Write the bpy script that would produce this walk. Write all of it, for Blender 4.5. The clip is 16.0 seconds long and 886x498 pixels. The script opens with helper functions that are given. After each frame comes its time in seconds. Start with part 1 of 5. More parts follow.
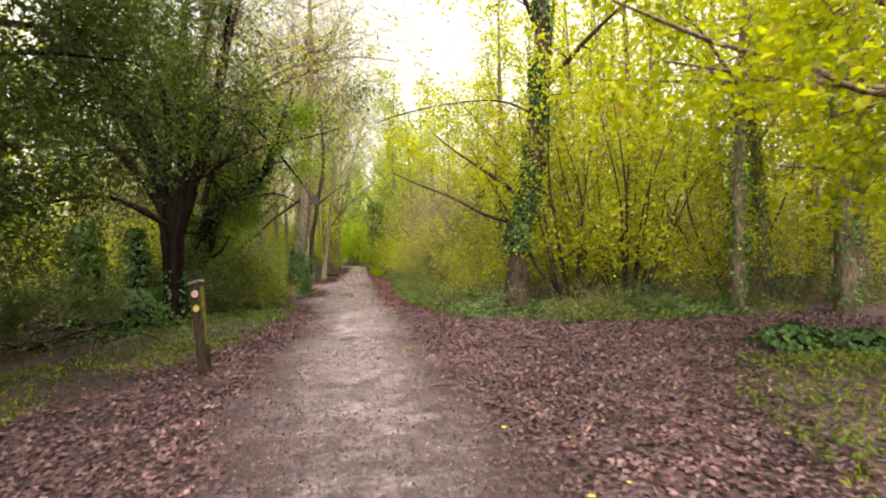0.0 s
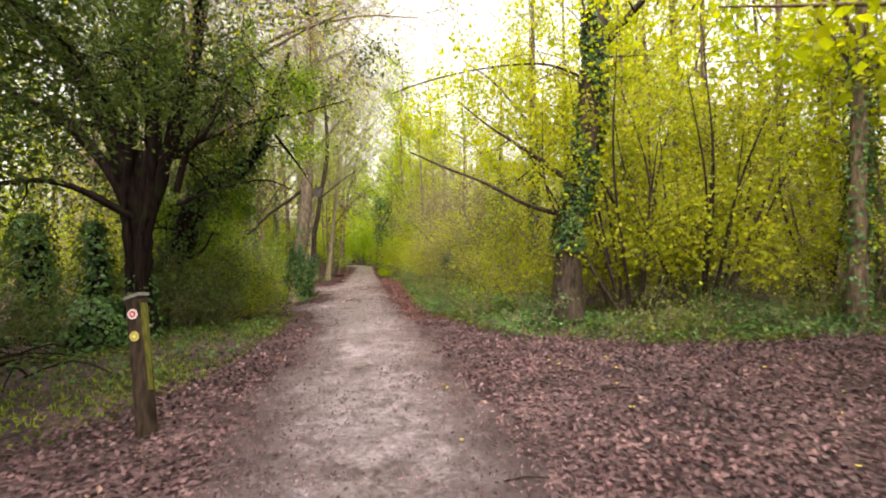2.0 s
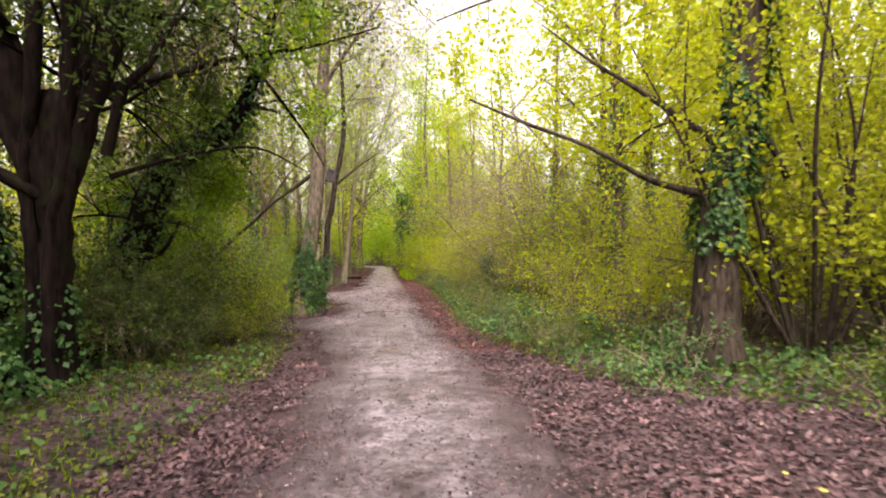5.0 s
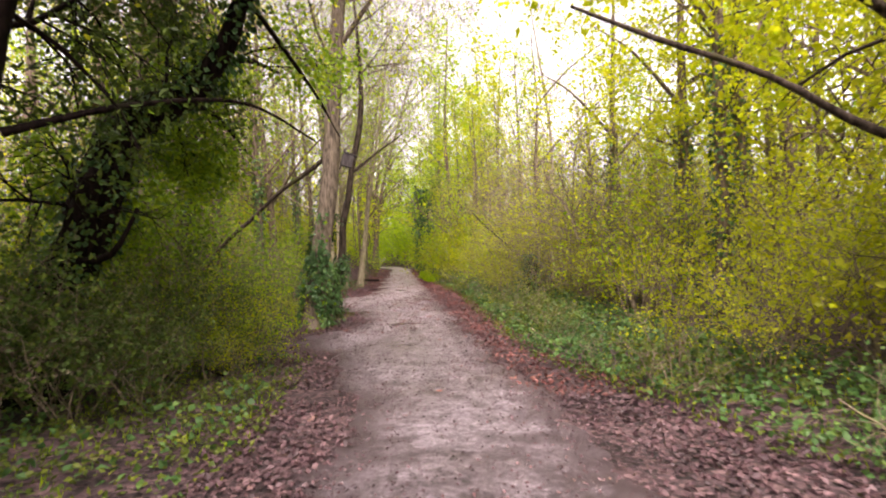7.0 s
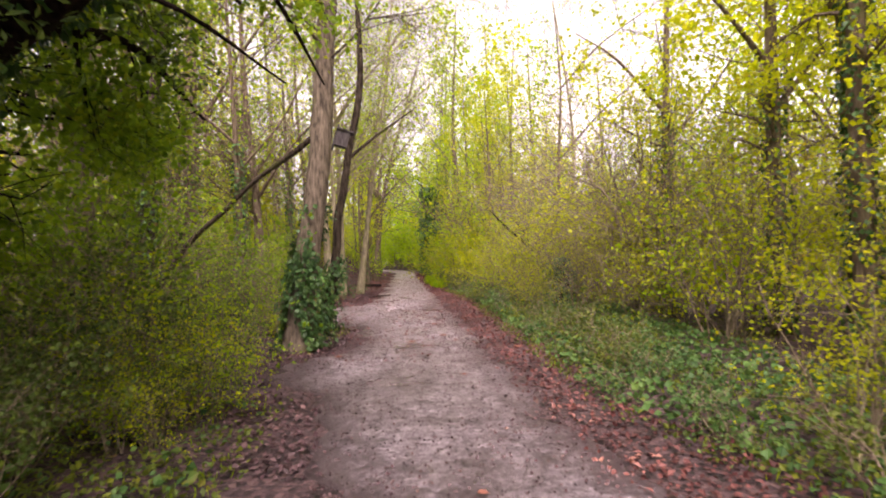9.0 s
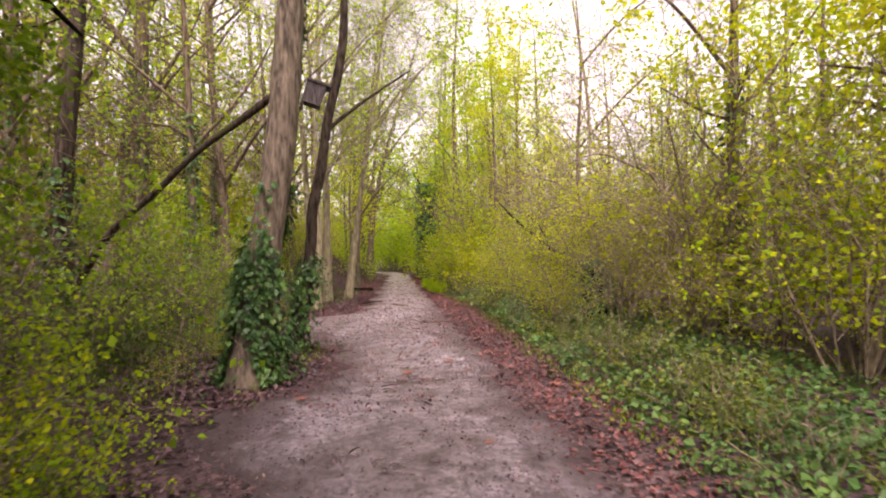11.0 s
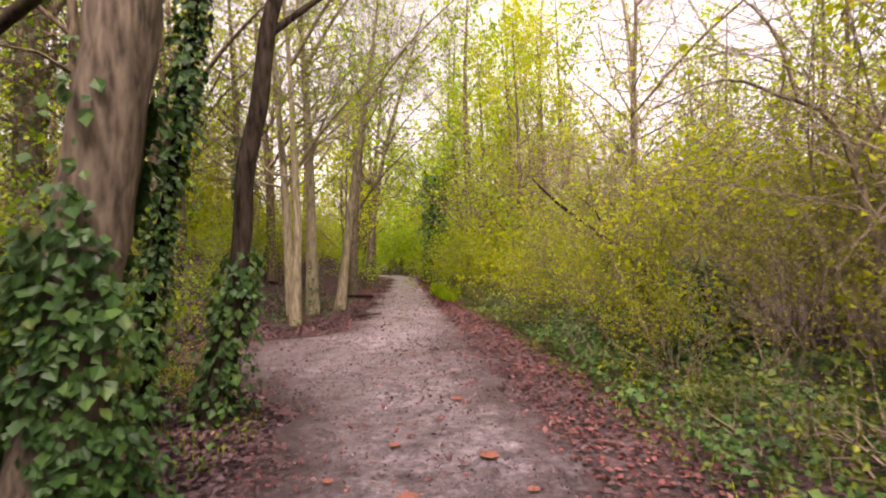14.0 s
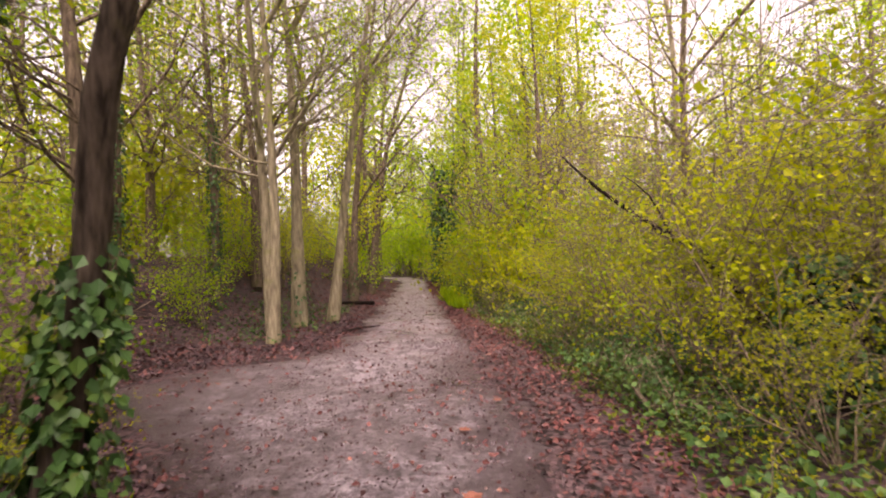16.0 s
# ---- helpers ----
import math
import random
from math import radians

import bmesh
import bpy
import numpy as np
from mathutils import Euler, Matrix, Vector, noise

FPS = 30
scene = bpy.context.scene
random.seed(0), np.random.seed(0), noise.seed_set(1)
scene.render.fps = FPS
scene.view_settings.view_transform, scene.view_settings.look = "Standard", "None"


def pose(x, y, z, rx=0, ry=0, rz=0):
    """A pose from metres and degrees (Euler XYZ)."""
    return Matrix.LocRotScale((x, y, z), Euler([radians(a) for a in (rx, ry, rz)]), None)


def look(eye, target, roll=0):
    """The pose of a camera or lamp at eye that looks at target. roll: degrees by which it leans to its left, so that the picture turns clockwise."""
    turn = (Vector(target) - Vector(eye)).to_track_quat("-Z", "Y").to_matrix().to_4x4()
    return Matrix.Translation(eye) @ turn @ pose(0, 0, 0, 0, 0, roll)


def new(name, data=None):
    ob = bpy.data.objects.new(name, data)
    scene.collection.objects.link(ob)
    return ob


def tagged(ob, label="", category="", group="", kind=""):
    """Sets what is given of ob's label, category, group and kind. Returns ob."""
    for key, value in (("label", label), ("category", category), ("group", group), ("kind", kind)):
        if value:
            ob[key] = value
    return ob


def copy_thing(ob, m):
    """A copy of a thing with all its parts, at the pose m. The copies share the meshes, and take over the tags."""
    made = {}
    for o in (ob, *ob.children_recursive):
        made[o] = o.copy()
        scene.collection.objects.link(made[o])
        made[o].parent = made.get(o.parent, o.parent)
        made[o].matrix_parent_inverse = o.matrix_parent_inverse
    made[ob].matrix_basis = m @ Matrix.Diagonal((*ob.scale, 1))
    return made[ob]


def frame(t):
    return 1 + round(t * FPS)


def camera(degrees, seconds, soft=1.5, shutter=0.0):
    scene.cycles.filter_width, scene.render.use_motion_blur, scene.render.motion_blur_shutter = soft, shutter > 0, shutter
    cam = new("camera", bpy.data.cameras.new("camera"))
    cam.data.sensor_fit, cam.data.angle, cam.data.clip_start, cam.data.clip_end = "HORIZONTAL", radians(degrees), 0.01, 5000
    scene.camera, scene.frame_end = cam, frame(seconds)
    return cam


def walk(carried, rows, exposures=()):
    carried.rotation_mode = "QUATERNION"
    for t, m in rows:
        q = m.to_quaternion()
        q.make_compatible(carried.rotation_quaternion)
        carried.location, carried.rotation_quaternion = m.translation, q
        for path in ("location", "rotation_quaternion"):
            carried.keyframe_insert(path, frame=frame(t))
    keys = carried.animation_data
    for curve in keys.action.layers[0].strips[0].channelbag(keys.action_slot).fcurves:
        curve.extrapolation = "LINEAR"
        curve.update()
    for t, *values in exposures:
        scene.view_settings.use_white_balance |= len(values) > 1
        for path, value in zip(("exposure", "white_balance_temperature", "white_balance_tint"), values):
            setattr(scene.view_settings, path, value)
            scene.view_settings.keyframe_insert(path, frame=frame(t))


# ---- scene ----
cam = camera(80.0, 16.0, 2.0, 0.45)
METRES, EYE, TILT, LEAN, TURN = 17.9, 1.5, 0.0, 0.0, 0.0
ROWS = [
    (0.0, 0.0, 0.0, 0.0, -0.0, -0.07, 2.15),
    (0.5, -0.0063, 0.0336, -0.0001, -0.05, -0.17, 2.2),
    (1.0, -0.0149, 0.0658, -0.0002, 0.12, -0.25, 2.07),
    (1.5, -0.0222, 0.0963, -0.0012, 0.27, -0.19, 2.0),
    (2.0, -0.028, 0.1281, 0.0006, 0.45, -0.18, 2.07),
    (2.5, -0.0344, 0.1563, 0.0013, 0.69, -0.18, 1.9),
    (3.0, -0.0395, 0.1882, -0.0007, 0.9, -0.18, 1.93),
    (3.5, -0.0462, 0.2197, -0.0011, 1.2, -0.19, 1.91),
    (4.0, -0.0525, 0.2499, 0.0001, 1.47, -0.11, 1.81),
    (4.5, -0.0585, 0.2823, 0.0014, 1.66, -0.15, 1.84),
    (5.0, -0.0688, 0.3136, 0.0005, 2.19, -0.11, 1.69),
    (7.5, -0.1111, 0.4699, -0.0018, 3.66, -0.03, 2.28),
    (8.0, -0.1168, 0.5004, -0.0028, 3.66, 0.14, 2.27),
    (8.5, -0.1218, 0.532, -0.0018, 3.72, 0.21, 2.26),
    (9.0, -0.1273, 0.5623, -0.0014, 3.84, 0.26, 2.03),
    (11.5, -0.1468, 0.719, -0.0052, 3.26, 0.45, 1.41),
    (12.0, -0.1498, 0.7504, -0.0072, 3.23, 0.45, 1.42),
    (12.5, -0.1546, 0.7816, -0.0084, 3.4, 0.63, 1.59),
    (13.0, -0.1599, 0.8116, -0.0084, 3.57, 0.7, 1.62),
    (13.5, -0.1618, 0.8422, -0.007, 3.8, 0.71, 1.86),
    (14.0, -0.1647, 0.8719, -0.0079, 4.09, 0.74, 1.88),
    (14.5, -0.165, 0.9002, -0.0086, 4.29, 0.74, 1.99),
    (15.0, -0.1668, 0.9273, -0.0091, 4.83, 0.82, 2.09),
    (15.5, -0.1693, 0.9532, -0.008, 5.18, 0.85, 2.06),
    (16.0, -0.1695, 0.9817, -0.0075, 5.35, 0.84, 2.42),
]
walk(cam, [(t, pose(0, 0, EYE, TILT, LEAN, TURN) @ pose(METRES * x, METRES * y, METRES * z, 90 + pitch, roll, yaw)) for t, x, y, z, yaw, pitch, roll in ROWS],
     exposures=[(0.0, 2.48, 7600, 12), (3.0, 2.6, 7250, 14), (5.0, 2.66, 7050, 18), (9.0, 2.55, 7150, 29), (11.5, 2.46, 7200, 31), (16.0, 2.38, 7500, 32)])

# ---------- world and light: an overcast autumn sky ----------
world = bpy.data.worlds.new("overcast_sky")
scene.world = world
world.use_nodes = True
wn, wl = world.node_tree.nodes, world.node_tree.links
sky = wn.new("ShaderNodeTexSky")
sky.sky_type, sky.sun_disc = "NISHITA", False
sky.sun_elevation, sky.sun_rotation = radians(62), radians(172)
sky.dust_density = 4.0
veil = wn.new("ShaderNodeHueSaturation")
veil.inputs["Saturation"].default_value = 0.10
wl.new(sky.outputs[0], veil.inputs["Color"])
wl.new(veil.outputs[0], wn["Background"].inputs["Color"])
wn["Background"].inputs["Strength"].default_value = 0.09
sun_data = bpy.data.lights.new("sun", "SUN")
sun_data.energy, sun_data.angle, sun_data.color = 1.5, radians(50), (1.0, 0.95, 0.86)
sun = new("sun", sun_data)
sun.matrix_world = look((2.6, -14.5, 35.5), (0, 4, 0))

# ---------- materials ----------


def material(name):
    m = bpy.data.materials.new(name)
    m.use_nodes = True
    return m, m.node_tree.nodes, m.node_tree.links, m.node_tree.nodes["Principled BSDF"]


def ramp(nodes, stops):
    r = nodes.new("ShaderNodeValToRGB")
    while len(r.color_ramp.elements) < len(stops):
        r.color_ramp.elements.new(0.5)
    for e, (pos, col) in zip(r.color_ramp.elements, stops):
        e.position, e.color = pos, (*col, 1)
    return r


def noise_node(nodes, links, scale, detail=4, rough=0.55, coord="Object"):
    tc = nodes.new("ShaderNodeTexCoord")
    n = nodes.new("ShaderNodeTexNoise")
    n.inputs["Scale"].default_value, n.inputs["Detail"].default_value = scale, detail
    n.inputs["Roughness"].default_value = rough
    links.new(tc.outputs[coord], n.inputs["Vector"])
    return n


def mix_colour(nodes, links, fac, a, b, mode="MIX"):
    mx = nodes.new("ShaderNodeMix")
    mx.data_type, mx.blend_type = "RGBA", mode
    for sock, v in ((mx.inputs[0], fac), (mx.inputs[6], a), (mx.inputs[7], b)):
        if isinstance(v, (int, float)):
            sock.default_value = v
        elif isinstance(v, tuple):
            sock.default_value = (*v, 1)
        else:
            links.new(v, sock)
    return mx.outputs[2]


def leaf_material(name, stops, glow=0.45, rough=0.5):
    """Leaves: each leaf takes its own tint; light passes through them."""
    m, n, l, p = material(name)
    g = n.new("ShaderNodeNewGeometry")
    r = ramp(n, stops)
    spray = noise_node(n, l, 3.1, 2)
    wide = n.new("ShaderNodeMapRange")
    wide.inputs["From Min"].default_value, wide.inputs["From Max"].default_value = 0.32, 0.68
    l.new(spray.outputs[0], wide.inputs["Value"])
    tint = n.new("ShaderNodeMix")
    tint.inputs[0].default_value = 0.45
    l.new(g.outputs["Random Per Island"], tint.inputs[2])
    l.new(wide.outputs[0], tint.inputs[3])
    l.new(tint.outputs[0], r.inputs[0])
    big = noise_node(n, l, 0.9, 2)
    shade = ramp(n, [(0.3, (0.62, 0.66, 0.7)), (0.7, (1.15, 1.12, 1.1))])
    l.new(big.outputs[0], shade.inputs[0])
    col = mix_colour(n, l, 1.0, r.outputs[0], shade.outputs[0], "MULTIPLY")
    l.new(col, p.inputs["Base Color"])
    p.inputs["Roughness"].default_value = rough
    p.inputs["Specular IOR Level"].default_value = 0.2
    t = n.new("ShaderNodeBsdfTranslucent")
    l.new(col, t.inputs["Color"])
    mx = n.new("ShaderNodeMixShader")
    mx.inputs[0].default_value = glow
    l.new(p.outputs[0], mx.inputs[1])
    l.new(t.outputs[0], mx.inputs[2])
    l.new(mx.outputs[0], n["Material Output"].inputs["Surface"])
    return m


def bark_material(name, dark, light, moss=None, scale=9.0, moss_low=0.5, rough=0.85):
    m, n, l, p = material(name)
    tc = n.new("ShaderNodeTexCoord")
    mp = n.new("ShaderNodeMapping")
    mp.inputs["Scale"].default_value = (1, 1, 0.22)
    l.new(tc.outputs["Object"], mp.inputs["Vector"])
    f = n.new("ShaderNodeTexNoise")
    f.inputs["Scale"].default_value, f.inputs["Detail"].default_value = scale * 3, 6
    l.new(mp.outputs[0], f.inputs["Vector"])
    r = ramp(n, [(0.32, dark), (0.68, light)])
    l.new(f.outputs[0], r.inputs[0])
    col = r.outputs[0]
    if moss:
        b = noise_node(n, l, 2.2, 4)
        k = ramp(n, [(moss_low, (0, 0, 0)), (moss_low + 0.16, (1, 1, 1))])
        l.new(b.outputs[0], k.inputs[0])
        col = mix_colour(n, l, k.outputs[0], col, moss)
    l.new(col, p.inputs["Base Color"])
    p.inputs["Roughness"].default_value = rough
    p.inputs["Specular IOR Level"].default_value = 0.06
    bp = n.new("ShaderNodeBump")
    bp.inputs["Strength"].default_value, bp.inputs["Distance"].default_value = 0.9, 0.02
    l.new(f.outputs[0], bp.inputs["Height"])
    l.new(bp.outputs[0], p.inputs["Normal"])
    return m


def soil_material():
    m, n, l, p = material("leafy_woodland_soil")
    tc = n.new("ShaderNodeTexCoord")
    v = n.new("ShaderNodeTexVoronoi")
    v.inputs["Scale"].default_value = 22
    l.new(tc.outputs["Object"], v.inputs["Vector"])
    bw = n.new("ShaderNodeSeparateColor")
    l.new(v.outputs["Color"], bw.inputs[0])
    r = ramp(n, [(0.0, (0.01, 0.006, 0.006)), (0.45, (0.05, 0.03, 0.034)), (0.8, (0.085, 0.048, 0.053)), (1.0, (0.13, 0.08, 0.082))])
    l.new(bw.outputs[0], r.inputs[0])
    big = noise_node(n, l, 1.1, 5)
    k = ramp(n, [(0.38, (0.45, 0.42, 0.42)), (0.65, (1.0, 1.0, 1.0))])
    l.new(big.outputs[0], k.inputs[0])
    l.new(mix_colour(n, l, 1.0, r.outputs[0], k.outputs[0], "MULTIPLY"), p.inputs["Base Color"])
    p.inputs["Roughness"].default_value = 0.85
    p.inputs["Specular IOR Level"].default_value = 0.3
    bp = n.new("ShaderNodeBump")
    bp.inputs["Strength"].default_value, bp.inputs["Distance"].default_value = 0.8, 0.02
    l.new(v.outputs["Distance"], bp.inputs["Height"])
    l.new(bp.outputs[0], p.inputs["Normal"])
    return m


def path_material():
    m, n, l, p = material("damp_trodden_gravel")
    fine = noise_node(n, l, 22, 9, 0.85)
    mid = noise_node(n, l, 4, 7, 0.7)
    big = noise_node(n, l, 0.8, 4)
    r = ramp(n, [(0.36, (0.021, 0.015, 0.015)), (0.45, (0.125, 0.107, 0.124)), (0.55, (0.265, 0.236, 0.272)), (0.66, (0.46, 0.42, 0.47))])
    l.new(fine.outputs[0], r.inputs[0])
    k = ramp(n, [(0.36, (0.46, 0.41, 0.41)), (0.5, (0.95, 0.92, 0.92)), (0.62, (1.3, 1.28, 1.28))])
    l.new(mid.outputs[0], k.inputs[0])
    c1 = mix_colour(n, l, 1.0, r.outputs[0], k.outputs[0], "MULTIPLY")
    kb = ramp(n, [(0.35, (0.72, 0.66, 0.65)), (0.65, (1.15, 1.12, 1.12))])
    l.new(big.outputs[0], kb.inputs[0])
    c2 = mix_colour(n, l, 1.0, c1, kb.outputs[0], "MULTIPLY")
    worn = n.new("ShaderNodeAttribute")
    worn.attribute_name = "worn"
    blend = n.new("ShaderNodeMath")
    blend.operation = "ADD"
    l.new(worn.outputs["Fac"], blend.inputs[0])
    l.new(mid.outputs[0], blend.inputs[1])
    rim = ramp(n, [(0.46, (0, 0, 0)), (1.0, (1, 1, 1))])
    half = n.new("ShaderNodeMath")
    half.operation = "MULTIPLY"
    half.inputs[1].default_value = 0.75
    l.new(blend.outputs[0], half.inputs[0])
    l.new(half.outputs[0], rim.inputs[0])
    l.new(mix_colour(n, l, rim.outputs[0], (0.07, 0.048, 0.054), c2), p.inputs["Base Color"])
    rr = ramp(n, [(0.35, (0.27, 0.27, 0.27)), (0.65, (0.52, 0.52, 0.52))])
    l.new(big.outputs[0], rr.inputs[0])
    l.new(rr.outputs[0], p.inputs["Roughness"])
    p.inputs["Specular IOR Level"].default_value = 0.4
    add = n.new("ShaderNodeMath")
    add.operation = "ADD"
    l.new(fine.outputs[0], add.inputs[0])
    l.new(mid.outputs[0], add.inputs[1])
    bp = n.new("ShaderNodeBump")
    bp.inputs["Strength"].default_value, bp.inputs["Distance"].default_value = 1.0, 0.04
    l.new(add.outputs[0], bp.inputs["Height"])
    l.new(bp.outputs[0], p.inputs["Normal"])
    return m


def plain_material(name, col, rough=0.6, grain=30.0, spread=0.25):
    m, n, l, p = material(name)
    f = noise_node(n, l, grain, 5)
    lo, hi = tuple(c * (1 - spread) for c in col), tuple(min(1, c * (1 + spread)) for c in col)
    r = ramp(n, [(0.3, lo), (0.7, hi)])
    l.new(f.outputs[0], r.inputs[0])
    l.new(r.outputs[0], p.inputs["Base Color"])
    p.inputs["Roughness"].default_value = rough
    return m


SOIL = soil_material()
GRAVEL = path_material()
LITTER = leaf_material("fallen_leaves", [(0.0, (0.016, 0.009, 0.011)), (0.35, (0.054, 0.03, 0.035)), (0.65, (0.105, 0.058, 0.065)), (0.9, (0.165, 0.098, 0.102)), (1.0, (0.29, 0.18, 0.13))], 0.06, 0.45)
RED_LITTER = leaf_material("russet_fallen_leaves", [(0.0, (0.03, 0.012, 0.012)), (0.4, (0.095, 0.032, 0.031)), (0.75, (0.165, 0.062, 0.057)), (1.0, (0.28, 0.14, 0.11))], 0.06, 0.5)
YELLOW_FALLEN = leaf_material("yellow_fallen_leaf", [(0.0, (0.42, 0.33, 0.03)), (1.0, (0.5, 0.42, 0.14))], 0.15, 0.5)
BROWN_FALLEN = leaf_material("brown_fallen_leaf", [(0.0, (0.17, 0.055, 0.04)), (1.0, (0.28, 0.12, 0.085))], 0.1, 0.5)
YELLOW_GREEN = leaf_material("yellow_green_leaves", [(0.0, (0.29, 0.39, 0.008)), (0.5, (0.46, 0.52, 0.009)), (0.85, (0.58, 0.57, 0.014)), (1.0, (0.54, 0.36, 0.04))], 0.66)
OLIVE = leaf_material("olive_hedge_leaves", [(0.0, (0.19, 0.24, 0.012)), (0.45, (0.32, 0.36, 0.015)), (0.85, (0.44, 0.44, 0.024)), (1.0, (0.40, 0.27, 0.07))], 0.62)
MAPLE = leaf_material("maple_leaves", [(0.0, (0.18, 0.25, 0.006)), (0.5, (0.30, 0.35, 0.007)), (0.85, (0.41, 0.42, 0.01)), (1.0, (0.42, 0.28, 0.03))], 0.66)
TRAILING = leaf_material("trailing_ivy", [(0.0, (0.024, 0.065, 0.02)), (0.5, (0.058, 0.13, 0.032)), (0.9, (0.12, 0.2, 0.045)), (1.0, (0.18, 0.11, 0.055))], 0.25, 0.5)
FRESH = leaf_material("fresh_green_leaves", [(0.0, (0.15, 0.29, 0.008)), (0.6, (0.33, 0.49, 0.010)), (1.0, (0.54, 0.61, 0.016))], 0.66)
YEW = leaf_material("dark_evergreen_sprays", [(0.0, (0.025, 0.048, 0.010)), (0.6, (0.062, 0.105, 0.014)), (0.9, (0.13, 0.17, 0.02)), (1.0, (0.13, 0.085, 0.045))], 0.34, 0.5)
GREEN_BOUGH = leaf_material("mid_green_leaves", [(0.0, (0.08, 0.16, 0.010)), (0.6, (0.21, 0.34, 0.014)), (0.9, (0.37, 0.46, 0.02)), (1.0, (0.2, 0.13, 0.05))], 0.5, 0.5)
IVY = leaf_material("glossy_ivy_leaves", [(0.0, (0.018, 0.05, 0.018)), (0.55, (0.045, 0.11, 0.028)), (0.85, (0.08, 0.15, 0.032)), (1.0, (0.17, 0.13, 0.06))], 0.15, 0.4)
VERGE = leaf_material("verge_herbs", [(0.0, (0.045, 0.075, 0.012)), (0.5, (0.092, 0.128, 0.016)), (0.85, (0.175, 0.2, 0.022)), (1.0, (0.21, 0.12, 0.06))], 0.35)
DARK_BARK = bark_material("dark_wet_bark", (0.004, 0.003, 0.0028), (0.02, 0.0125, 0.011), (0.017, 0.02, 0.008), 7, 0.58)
WARM_BARK = bark_material("warm_brown_bark", (0.048, 0.038, 0.031), (0.2, 0.158, 0.124), (0.11, 0.105, 0.045), 8, 0.6)
BROWN_BARK = bark_material("brown_wet_bark", (0.014, 0.010, 0.008), (0.075, 0.057, 0.045), (0.05, 0.05, 0.018), 8, 0.58)
GREY_BARK = bark_material("grey_brown_bark", (0.05, 0.036, 0.027), (0.19, 0.145, 0.105), (0.10, 0.10, 0.035), 8, 0.58)
PALE_BARK = bark_material("pale_smooth_bark", (0.12, 0.1, 0.07), (0.31, 0.265, 0.18), (0.17, 0.17, 0.06), 6, 0.55)
TWIG = bark_material("thin_brown_twigs", (0.075, 0.058, 0.042), (0.25, 0.2, 0.145), (0.15, 0.15, 0.05), 12, 0.58)
POST_WOOD = bark_material("weathered_dark_post_wood", (0.010, 0.007, 0.0055), (0.042, 0.03, 0.022), (0.035, 0.032, 0.013), 10, 0.6)
POST_MOSS = bark_material("yellow_green_moss", (0.04, 0.042, 0.011), (0.12, 0.117, 0.026), (0.05, 0.04, 0.018), 14, 0.62)
BOX_WOOD = bark_material("dark_bird_box_wood", (0.035, 0.03, 0.032), (0.095, 0.082, 0.085), None, 10)
HOLE = plain_material("hole_shade", (0.01, 0.009, 0.008), 0.9)
RED_DISC = plain_material("red_plastic_disc", (0.33, 0.02, 0.05), 0.5)
YELLOW_DISC = plain_material("yellow_plastic_disc", (0.28, 0.25, 0.06), 0.5)
WHITE_RING = plain_material("white_plastic_ring", (0.5, 0.48, 0.47), 0.5, 30, 0.1)

# ---------- geometry tools ----------
rng = np.random.default_rng(7)
ORIGIN = {}


def unit(v):
    return v / np.maximum(np.linalg.norm(v, axis=-1, keepdims=True), 1e-9)


